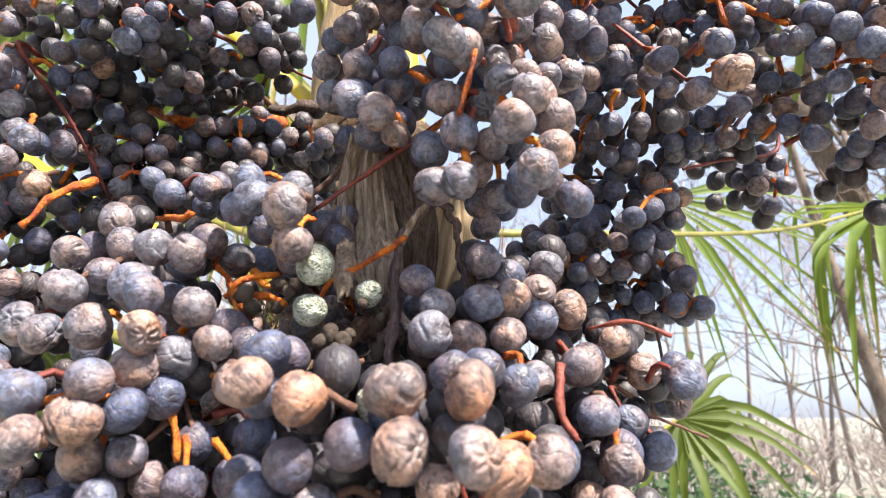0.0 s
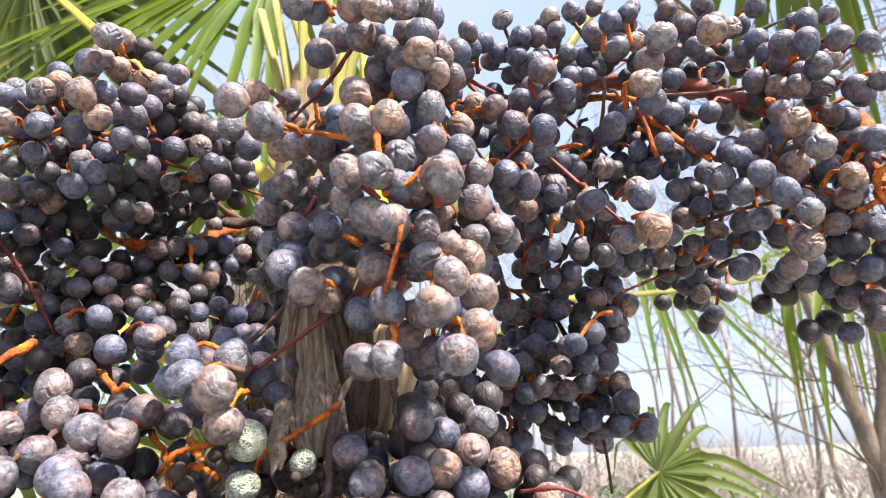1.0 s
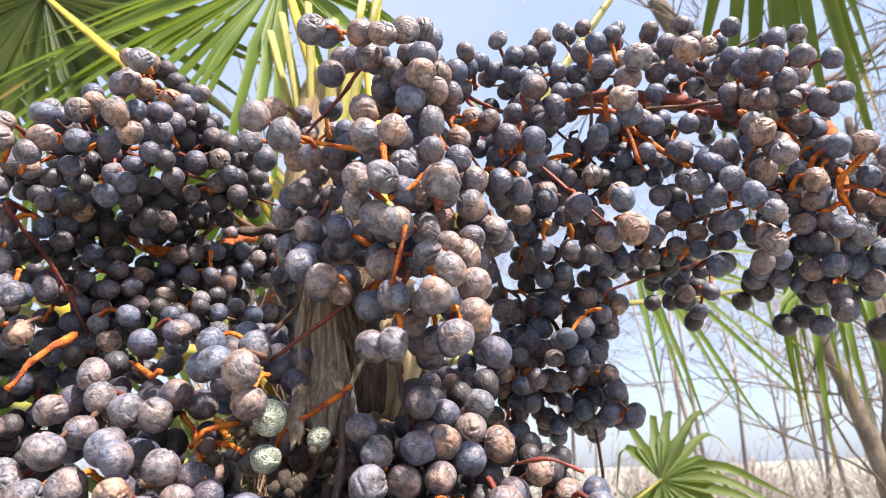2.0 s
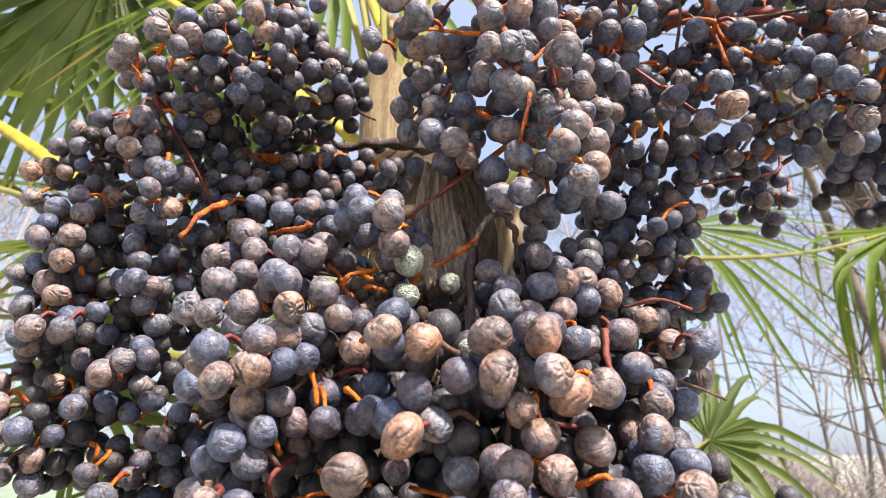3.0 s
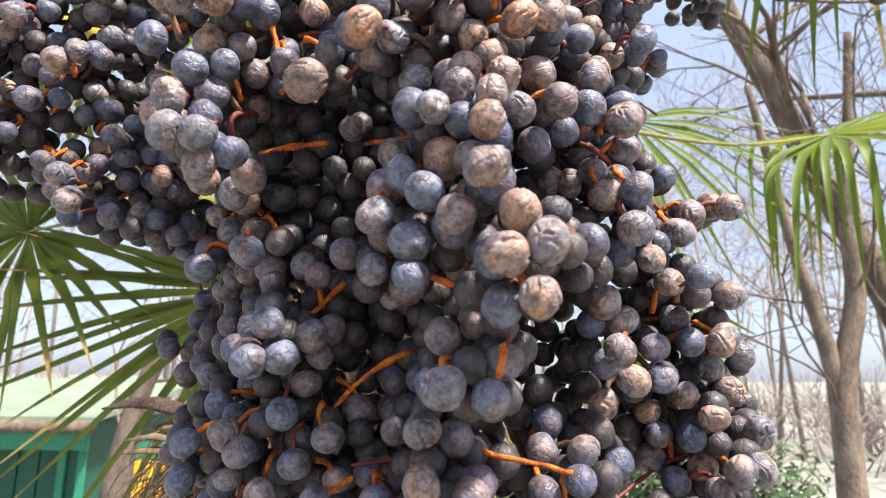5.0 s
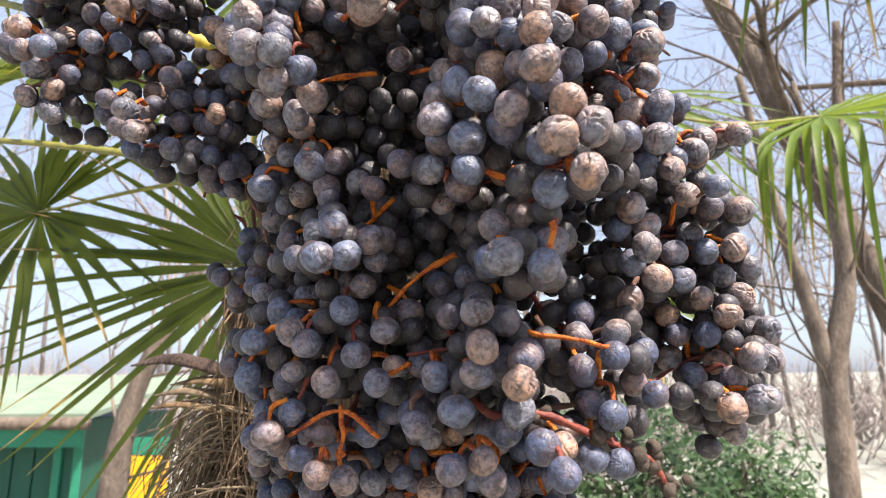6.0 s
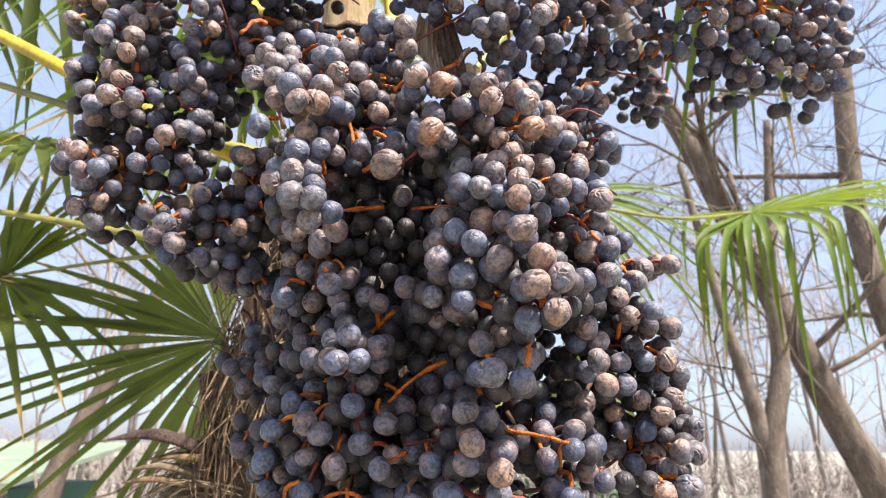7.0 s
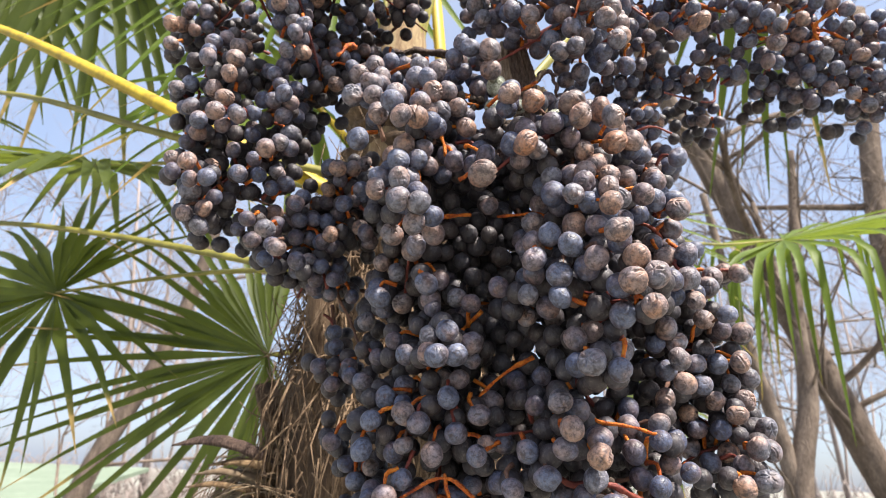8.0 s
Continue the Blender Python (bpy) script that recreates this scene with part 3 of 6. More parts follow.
spray(LEFT, (-0.135, 0.34, 2.385), 0.35, [(-0.1925, 0.2788, 2.3586), (-0.1803, 0.2698, 2.3798), (-0.1550, 0.2508, 2.3911), (-0.2094, 0.2703, 2.3375), (-0.2018, 0.2708, 2.3659), (-0.1938, 0.2750, 2.3679), (-0.2111, 0.2685, 2.3513), (-0.2083, 0.2762, 2.3572)], "kkkwggww")
spray(LEFT, (-0.135, 0.34, 2.385), 0.35, [(-0.1285, 0.2456, 2.2762), (-0.1366, 0.2450, 2.3028), (-0.1249, 0.2526, 2.2689), (-0.1342, 0.2420, 2.2835), (-0.1583, 0.2391, 2.2637), (-0.1652, 0.2354, 2.2836), (-0.1585, 0.2493, 2.2723), (-0.1688, 0.2319, 2.2618), (-0.1800, 0.2511, 2.2582), (-0.1742, 0.2461, 2.2707), (-0.1556, 0.2323, 2.3025), (-0.1571, 0.2313, 2.2916), (-0.1707, 0.2324, 2.3022), (-0.1571, 0.2382, 2.3144), (-0.1853, 0.2525, 2.2811), (-0.1727, 0.2427, 2.3195), (-0.1579, 0.2229, 2.2624), (-0.1471, 0.2259, 2.2626), (-0.1272, 0.2344, 2.2833), (-0.1778, 0.2409, 2.2754), (-0.1794, 0.2544, 2.2680), (-0.1916, 0.2508, 2.2922), (-0.1852, 0.2529, 2.2974)], "ggwggwkgkwwwgwggwwgwkwg")
spray(LEFT, (-0.135, 0.34, 2.385), 0.35, [(-0.1065, 0.2953, 2.3796), (-0.1276, 0.3116, 2.3918), (-0.1112, 0.2198, 2.3879), (-0.0802, 0.2255, 2.3915), (-0.0999, 0.2475, 2.3758), (-0.0938, 0.2493, 2.3821), (-0.1101, 0.2369, 2.3964), (-0.0733, 0.2989, 2.3558), (-0.0804, 0.2583, 2.4156), (-0.0926, 0.2713, 2.4117), (-0.0896, 0.3120, 2.3970), (-0.1010, 0.2523, 2.3882), (-0.0833, 0.2189, 2.3971), (-0.0724, 0.2662, 2.4002), (-0.0637, 0.2718, 2.4036), (-0.1180, 0.2268, 2.4031), (-0.1088, 0.2337, 2.4085), (-0.0706, 0.2772, 2.4188), (-0.1253, 0.2638, 2.3934), (-0.0779, 0.2597, 2.4263), (-0.0163, 0.2964, 2.4307), (-0.0229, 0.2617, 2.4183), (-0.1036, 0.2292, 2.3913), (-0.1036, 0.2690, 2.4199), (-0.1395, 0.2589, 2.4271), (-0.1057, 0.2376, 2.4142), (-0.0452, 0.3151, 2.3607), (-0.1003, 0.2530, 2.4362)], "kkwwggkkggkgwkwgwkkggkgwwwkw")
spray(LEFT, (-0.135, 0.34, 2.385), 0.35, [(-0.0712, 0.2839, 2.4219), (-0.1013, 0.2681, 2.4386), (-0.0965, 0.2837, 2.4438), (-0.0748, 0.2152, 2.4173)], "kwww")
spray(LEFT, (-0.135, 0.34, 2.385), 0.35, [(-0.0756, 0.2953, 2.3428), (-0.0952, 0.2986, 2.3467), (-0.066, 0.293, 2.336), (-0.097, 0.281, 2.338), (-0.082, 0.28, 2.332), (-0.065, 0.292, 2.327), (-0.054, 0.305, 2.337), (-0.051, 0.306, 2.329), (-0.048, 0.316, 2.331)])
spray(LEFT, (-0.107, 0.361, 2.402), 0.35, [(-0.0597, 0.2752, 2.3974), (-0.0841, 0.2906, 2.3957), (-0.0703, 0.2873, 2.3991), (-0.0608, 0.2759, 2.4135)])
spray(LEFT, (-0.135, 0.34, 2.385), 0.35, [(-0.1269, 0.2441, 2.1903), (-0.1069, 0.2581, 2.1952), (-0.1169, 0.275, 2.2055), (-0.1258, 0.2667, 2.201), (-0.1279, 0.2963, 2.2335), (-0.1358, 0.2477, 2.2016), (-0.1195, 0.3041, 2.2381), (-0.1161, 0.2752, 2.1948), (-0.0938, 0.2975, 2.1658), (-0.0842, 0.2783, 2.1824), (-0.081, 0.258, 2.216), (-0.099, 0.244, 2.245), (-0.094, 0.237, 2.241), (-0.074, 0.248, 2.22), (-0.08, 0.251, 2.233), (-0.087, 0.248, 2.247)])
spray(LEFT, (-0.135, 0.34, 2.385), 0.35, [(-0.096, 0.249, 2.208), (-0.077, 0.247, 2.209), (-0.093, 0.245, 2.238), (-0.081, 0.242, 2.232), (-0.086, 0.259, 2.234), (-0.101, 0.258, 2.238), (-0.09, 0.247, 2.225), (-0.1, 0.262, 2.22), (-0.076, 0.265, 2.211)])
spray(LEFT, (-0.135, 0.34, 2.385), 0.35, [(-0.1315, 0.2426, 2.294), (-0.1359, 0.287, 2.3087), (-0.1252, 0.2682, 2.2903), (-0.1287, 0.2386, 2.3358), (-0.142, 0.2536, 2.3109), (-0.1283, 0.2895, 2.3214), (-0.1735, 0.2398, 2.3112), (-0.168, 0.2482, 2.3275), (-0.1459, 0.297, 2.3288), (-0.1288, 0.2763, 2.3148), (-0.131, 0.268, 2.34), (-0.111, 0.276, 2.329), (-0.12, 0.285, 2.323), (-0.106, 0.277, 2.321), (-0.127, 0.286, 2.307)])
spray(LEFT, (-0.135, 0.34, 2.385), 0.35, [(-0.0992, 0.3053, 2.3628), (-0.093, 0.3041, 2.3689), (-0.1029, 0.3075, 2.387), (-0.1116, 0.3123, 2.4034), (-0.0904, 0.3207, 2.4034), (-0.1089, 0.3151, 2.3738), (-0.0857, 0.3478, 2.397)])
spray(LEFT, (-0.135, 0.34, 2.385), 0.35, [(-0.1449, 0.2501, 2.265), (-0.1292, 0.2538, 2.2447), (-0.1503, 0.2663, 2.2791), (-0.1543, 0.2509, 2.2553), (-0.1657, 0.227, 2.2247), (-0.169, 0.2374, 2.21), (-0.1799, 0.2393, 2.2345)])
spray(LEFT, (-0.135, 0.34, 2.385), 0.35, [(-0.1581, 0.2335, 2.2779), (-0.1841, 0.2459, 2.2451)])
spray(LEFT, (-0.135, 0.34, 2.385), 0.35, [(-0.0935, 0.2898, 2.3996), (-0.0935, 0.2734, 2.4236)])
spray(LEFT, (-0.107, 0.361, 2.402), 0.35, [(-0.0762, 0.3089, 2.3717), (-0.0397, 0.3083, 2.364), (-0.0562, 0.3304, 2.3843), (-0.087, 0.309, 2.371), (-0.073, 0.32, 2.363), (-0.071, 0.328, 2.38), (-0.06, 0.323, 2.372), (-0.065, 0.322, 2.366), (-0.053, 0.323, 2.36), (-0.086, 0.303, 2.358), (-0.053, 0.326, 2.344)])
spray(LEFT, (-0.135, 0.34, 2.385), 0.35, [(-0.1225, 0.2314, 2.3815), (-0.1179, 0.2393, 2.3952), (-0.1196, 0.2102, 2.3892), (-0.094, 0.235, 2.393), (-0.115, 0.245, 2.4), (-0.125, 0.249, 2.408), (-0.105, 0.259, 2.392)])
spray(LEFT, (-0.135, 0.34, 2.385), 0.35, [(-0.1608, 0.2552, 2.3568), (-0.1936, 0.283, 2.3882), (-0.1994, 0.2764, 2.3539), (-0.1767, 0.2956, 2.3649), (-0.1945, 0.2724, 2.3764)])
spray(LEFT, (-0.135, 0.34, 2.385), 0.35, [(-0.1375, 0.2433, 2.3632), (-0.1144, 0.2816, 2.337), (-0.1039, 0.285, 2.3474), (-0.1256, 0.2836, 2.351), (-0.1229, 0.2918, 2.3617), (-0.1229, 0.2692, 2.3865), (-0.1471, 0.2788, 2.4106), (-0.1088, 0.2756, 2.3437), (-0.1201, 0.2778, 2.3619), (-0.11, 0.278, 2.395), (-0.134, 0.261, 2.38), (-0.126, 0.263, 2.381), (-0.129, 0.27, 2.373), (-0.123, 0.27, 2.379), (-0.137, 0.27, 2.372), (-0.14, 0.281, 2.366), (-0.132, 0.269, 2.348), (-0.106, 0.295, 2.356), (-0.11, 0.283, 2.355), (-0.127, 0.275, 2.343)])
spray(LEFT, (-0.107, 0.30, 2.385), 0.35, [(-0.1066, 0.2608, 2.4541), (-0.0986, 0.2608, 2.4508), (-0.1062, 0.2608, 2.4431), (-0.0978, 0.2608, 2.4364), (-0.0847, 0.2608, 2.4299), (-0.0779, 0.2608, 2.4235)], "oowwok")
fill_bunch(LEFT, 4200, first)
first = len(placed)
BACK = thing("fruit_bunch", "shaded hanging curtain of blue-black palm fruits", "palm fruits", "fruit bunches of the palm")
spray(BACK, (-0.08, 0.30, 2.29), 0.2, [(-0.1153, 0.2620, 2.2341), (-0.1203, 0.2680, 2.2224), (-0.1075, 0.2620, 2.2210), (-0.1163, 0.2620, 2.2099), (-0.1091, 0.2680, 2.2123), (-0.1007, 0.2580, 2.2066), (-0.0962, 0.2620, 2.2061), (-0.1096, 0.2620, 2.1958), (-0.1003, 0.2580, 2.1928), (-0.0933, 0.2620, 2.1867), (-0.1034, 0.2650, 2.1870), (-0.0951, 0.2680, 2.2276), (-0.1023, 0.2700, 2.2353)], "kkkkkkkkkkkkk")
spray(BACK, (0.05, 0.36, 2.44), 0.12, [(0.1224, 0.3011, 2.3565), (0.1132, 0.2994, 2.3556), (0.1294, 0.2647, 2.3935), (0.0885, 0.2821, 2.3974), (0.0879, 0.2686, 2.3889), (0.0961, 0.2771, 2.3890), (0.0840, 0.2635, 2.3718), (0.0889, 0.2512, 2.4109), (0.1319, 0.2635, 2.4059), (0.1303, 0.2539, 2.4004), (0.1167, 0.2665, 2.4092), (0.1096, 0.2491, 2.4408)], "kkkkkkkkkkkk")
spray(BACK, (0.05, 0.36, 2.44), 0.12, [(0.1092, 0.2872, 2.2943), (0.1152, 0.3124, 2.3251), (0.1062, 0.2907, 2.2849), (0.1156, 0.3155, 2.3487), (0.1148, 0.2878, 2.2823), (0.1067, 0.3198, 2.2954), (0.0880, 0.3020, 2.3346), (0.0920, 0.3150, 2.2929), (0.1035, 0.3173, 2.2821), (0.0992, 0.2764, 2.2469)], "kkkkkkkkww")
spray(BACK, (0.05, 0.36, 2.44), 0.12, [(0.055, 0.306, 2.314), (0.057, 0.308, 2.3), (0.048, 0.307, 2.305), (0.04, 0.308, 2.302), (0.03, 0.307, 2.303), (0.022, 0.313, 2.306), (0.077, 0.303, 2.32), (0.078, 0.299, 2.302), (0.071, 0.301, 2.299), (0.075, 0.305, 2.292), (0.064, 0.303, 2.306), (0.068, 0.31, 2.279), (0.061, 0.308, 2.281), (0.071, 0.304, 2.313)])
spray(BACK, (0.05, 0.36, 2.44), 0.12, [(0.1177, 0.2982, 2.2839), (0.1102, 0.2968, 2.2949), (0.0883, 0.3197, 2.2833), (0.095, 0.29, 2.31), (0.105, 0.295, 2.311), (0.088, 0.3, 2.3)])
spray(BACK, (0.05, 0.36, 2.44), 0.12, [(0.073, 0.267, 2.439), (0.081, 0.268, 2.437), (0.086, 0.278, 2.424), (0.075, 0.264, 2.447), (0.096, 0.271, 2.442), (0.104, 0.274, 2.432), (0.132, 0.269, 2.413), (0.112, 0.282, 2.407), (0.123, 0.278, 2.397), (0.07, 0.267, 2.408), (0.085, 0.269, 2.379)])
spray(BACK, (0.05, 0.36, 2.44), 0.12, [(0.0829, 0.3096, 2.327), (0.1175, 0.3102, 2.3555), (0.073, 0.323, 2.3361), (0.0775, 0.2853, 2.3668), (0.1224, 0.3221, 2.3389), (0.114, 0.292, 2.368), (0.059, 0.295, 2.351), (0.067, 0.309, 2.337), (0.082, 0.314, 2.338), (0.079, 0.288, 2.356), (0.092, 0.289, 2.348), (0.105, 0.305, 2.339), (0.11, 0.303, 2.331)])
fill_bunch(BACK, 1280, first)
first, growth = len(placed), 0.91
RIGHT = thing("fruit_bunch", "long side branch of blue-black palm fruits reaching outwards", "palm fruits", "fruit bunches of the palm")
spray(RIGHT, (0.189, 0.296, 2.427), 0.3, [(0.0831, 0.2788, 2.3544), (0.0938, 0.2777, 2.3541), (0.1058, 0.2304, 2.3582), (0.1055, 0.2205, 2.3416), (0.1000, 0.2296, 2.3407), (0.0927, 0.2460, 2.3620), (0.1050, 0.2141, 2.3379), (0.1041, 0.2212, 2.3522), (0.0929, 0.2390, 2.3584), (0.1039, 0.2025, 2.3822), (0.0586, 0.2640, 2.4442), (0.1131, 0.2082, 2.4023), (0.0113, 0.2493, 2.4345), (0.0520, 0.2470, 2.4374)], "kkwwggwgkwkwkk")
spray(RIGHT, (0.189, 0.296, 2.427), 0.3, [(0.1403, 0.2589, 2.3910), (0.1165, 0.2754, 2.4156), (0.1647, 0.2402, 2.3915), (0.1385, 0.2673, 2.4249), (0.1595, 0.2723, 2.4108), (0.1855, 0.2549, 2.4099), (0.1736, 0.2492, 2.4193), (0.1380, 0.2256, 2.4175), (0.1180, 0.2517, 2.4466), (0.1878, 0.2493, 2.4379), (0.1696, 0.2243, 2.4101), (0.1784, 0.2207, 2.4083)], "kkgkkkkwkkkk")
spray(RIGHT, (0.189, 0.296, 2.427), 0.3, [(0.0975, 0.2840, 2.3206), (0.0893, 0.2789, 2.3155), (0.1712, 0.3271, 2.3461), (0.1577, 0.3281, 2.3545), (0.1641, 0.3281, 2.3361), (0.1552, 0.2688, 2.3423), (0.1683, 0.3273, 2.3573), (0.1430, 0.2856, 2.3569), (0.1289, 0.3019, 2.3685), (0.1487, 0.2738, 2.3505), (0.1279, 0.2669, 2.3553), (0.1561, 0.2840, 2.3740), (0.1480, 0.2954, 2.3870), (0.1774, 0.2695, 2.3355), (0.1588, 0.2696, 2.3527)], "kkkkkwkkkkkgkkk")
spray(RIGHT, (0.189, 0.296, 2.427), 0.3, [(0.1513, 0.2445, 2.3519), (0.1417, 0.2498, 2.3711), (0.1658, 0.2443, 2.3797), (0.1532, 0.2338, 2.3595), (0.1458, 0.2419, 2.3614), (0.1553, 0.2207, 2.3448), (0.1510, 0.2433, 2.3716), (0.1475, 0.2495, 2.3816), (0.1396, 0.2408, 2.3668), (0.1546, 0.2241, 2.3352), (0.1516, 0.2245, 2.3534), (0.1687, 0.2336, 2.3777), (0.1445, 0.2374, 2.3732), (0.1391, 0.2495, 2.3853), (0.1558, 0.2298, 2.3395), (0.1912, 0.2641, 2.3780), (0.1594, 0.2314, 2.3527), (0.1797, 0.2512, 2.3608), (0.1643, 0.2215, 2.3678), (0.1604, 0.2261, 2.3797), (0.1846, 0.2474, 2.3428), (0.1871, 0.2467, 2.3508), (0.1958, 0.2472, 2.3830)], "gwkggwkkwwgwkkwkgkwwkkk")
spray(RIGHT, (0.189, 0.296, 2.427), 0.3, [(0.1764, 0.2813, 2.4206), (0.1569, 0.2837, 2.4301), (0.151, 0.276, 2.459), (0.151, 0.27, 2.442), (0.161, 0.278, 2.471), (0.163, 0.273, 2.457), (0.165, 0.263, 2.446), (0.177, 0.264, 2.457), (0.173, 0.261, 2.438), (0.171, 0.268, 2.438), (0.193, 0.258, 2.445), (0.203, 0.258, 2.447), (0.189, 0.254, 2.431), (0.201, 0.253, 2.431), (0.193, 0.249, 2.419), (0.205, 0.243, 2.422), (0.192, 0.238, 2.399), (0.197, 0.231, 2.398), (0.173, 0.253, 2.41), (0.186, 0.247, 2.406), (0.148, 0.26, 2.404)])
spray(RIGHT, (0.189, 0.296, 2.427), 0.3, [(0.0849, 0.2893, 2.309), (0.096, 0.2995, 2.3028), (0.0982, 0.2926, 2.3234)])
spray(RIGHT, (0.124, 0.329, 2.466), 0.3, [(0.1041, 0.2936, 2.4101), (0.0952, 0.2816, 2.4227), (0.1229, 0.2822, 2.4196), (0.053, 0.275, 2.457), (0.059, 0.274, 2.452), (0.05, 0.267, 2.432), (0.069, 0.277, 2.466), (0.102, 0.282, 2.473), (0.113, 0.282, 2.475), (0.091, 0.278, 2.467), (0.093, 0.276, 2.458), (0.122, 0.276, 2.461), (0.127, 0.274, 2.449), (0.129, 0.278, 2.47), (0.136, 0.271, 2.449), (0.128, 0.273, 2.428), (0.145, 0.278, 2.469)])
spray(RIGHT, (0.16, 0.31, 2.447), 0.3, [(0.0834, 0.2887, 2.3449), (0.106, 0.2713, 2.3866), (0.1071, 0.2821, 2.3717)])
spray(RIGHT, (0.214, 0.286, 2.413), 0.3, [(0.191, 0.252, 2.335), (0.188, 0.238, 2.345), (0.185, 0.244, 2.332), (0.197, 0.253, 2.351), (0.192, 0.257, 2.324), (0.191, 0.254, 2.317), (0.204, 0.253, 2.327), (0.199, 0.254, 2.334), (0.204, 0.244, 2.336), (0.195, 0.239, 2.342), (0.21, 0.247, 2.356), (0.219, 0.245, 2.354), (0.213, 0.239, 2.364), (0.224, 0.241, 2.372), (0.227, 0.238, 2.364), (0.234, 0.247, 2.364), (0.218, 0.239, 2.343), (0.22, 0.249, 2.338), (0.218, 0.252, 2.324), (0.227, 0.252, 2.316), (0.238, 0.254, 2.323), (0.23, 0.243, 2.332), (0.239, 0.247, 2.354), (0.237, 0.24, 2.376), (0.207, 0.229, 2.369), (0.201, 0.233, 2.377), (0.23, 0.232, 2.354), (0.216, 0.257, 2.336), (0.235, 0.244, 2.326), (0.248, 0.247, 2.346), (0.24, 0.234, 2.353), (0.254, 0.24, 2.376)])
spray(RIGHT, (0.214, 0.286, 2.413), 0.3, [(0.239, 0.249, 2.314), (0.246, 0.24, 2.328)])
spray(RIGHT, (0.214, 0.286, 2.413), 0.3, [(0.1657, 0.2465, 2.3435), (0.1469, 0.2286, 2.3622), (0.1544, 0.2643, 2.3582), (0.1392, 0.2813, 2.3669), (0.145, 0.2665, 2.3804), (0.1506, 0.2787, 2.3597), (0.145, 0.2766, 2.37), (0.191, 0.233, 2.376), (0.18, 0.233, 2.362), (0.182, 0.242, 2.358)])
spray(RIGHT, (0.214, 0.286, 2.413), 0.3, [(0.179, 0.247, 2.35), (0.165, 0.242, 2.335)])
spray(RIGHT, (0.189, 0.296, 2.427), 0.3, [(0.1588, 0.3271, 2.3459), (0.1564, 0.3374, 2.3525), (0.1364, 0.2992, 2.3677), (0.1519, 0.3357, 2.3664), (0.157, 0.307, 2.363), (0.162, 0.328, 2.362)])
fill_bunch(RIGHT, 840, first)
first, growth = len(placed), 0.95
MAIN = thing("fruit_bunch", "dense lower side branch of wrinkled dusty palm fruits", "palm fruits", "fruit bunches of the palm")
spray(MAIN, (0.0, 0.3, 2.3), 0.8, [(0.0582, 0.2034, 2.2417), (0.0464, 0.2182, 2.2669), (0.0187, 0.1964, 2.2602), (0.0558, 0.2282, 2.2714), (0.0470, 0.2271, 2.2764), (0.0782, 0.2379, 2.2551), (0.0503, 0.2312, 2.2847), (0.0849, 0.2202, 2.2514), (0.0314, 0.2106, 2.2701), (0.0387, 0.2135, 2.2715), (0.0316, 0.2212, 2.2843), (0.0687, 0.2313, 2.2626), (0.0633, 0.2052, 2.2307), (0.0390, 0.1940, 2.2483), (0.0786, 0.2296, 2.2330), (0.0268, 0.2112, 2.2605), (0.0377, 0.2110, 2.2617), (0.0560, 0.2130, 2.2540), (0.0717, 0.2319, 2.2401)], "ggwwwwwggwgwwgggggg")
spray(MAIN, (0.0, 0.3, 2.3), 0.8, [(-0.0242, 0.1746, 2.2110), (-0.0608, 0.1841, 2.2198), (-0.0523, 0.1886, 2.2230), (-0.0561, 0.1902, 2.2148), (-0.0619, 0.2036, 2.1919), (-0.0452, 0.2008, 2.1684), (-0.0506, 0.1700, 2.1934), (-0.0592, 0.1698, 2.1941), (-0.0522, 0.1772, 2.1870), (-0.0552, 0.2373, 2.1690), (-0.0507, 0.2010, 2.1864), (-0.0665, 0.2213, 2.1666), (-0.0388, 0.2132, 2.1743), (-0.0687, 0.1920, 2.2148)], "ogggwgwwwwggkg")
spray(MAIN, (0.0, 0.3, 2.3), 0.8, [(-0.0469, 0.1874, 2.2591), (-0.0494, 0.1919, 2.2518), (-0.0341, 0.1977, 2.2581), (-0.0426, 0.1971, 2.2542), (-0.0540, 0.1792, 2.2398), (-0.0643, 0.1959, 2.2618), (-0.0226, 0.2003, 2.2363), (-0.0749, 0.1943, 2.2597), (-0.0141, 0.1671, 2.2471), (-0.0859, 0.2009, 2.2631), (-0.0810, 0.1992, 2.2380), (-0.0494, 0.1913, 2.2690), (-0.0393, 0.1969, 2.2667), (-0.0550, 0.1952, 2.2721), (-0.0651, 0.1761, 2.2452), (-0.0850, 0.2145, 2.2850), (-0.0772, 0.2029, 2.2722), (-0.0780, 0.2226, 2.2974), (-0.0729, 0.2125, 2.2780), (-0.0211, 0.1892, 2.2280), (-0.0605, 0.1726, 2.2357), (-0.0525, 0.1801, 2.2477), (-0.0500, 0.1943, 2.2321), (-0.0588, 0.1915, 2.2319), (-0.0293, 0.2009, 2.2490), (-0.0702, 0.2366, 2.3109), (-0.0349, 0.1926, 2.2258)], "wwwwwwdwwwggwggwwwgdwggwwgd")
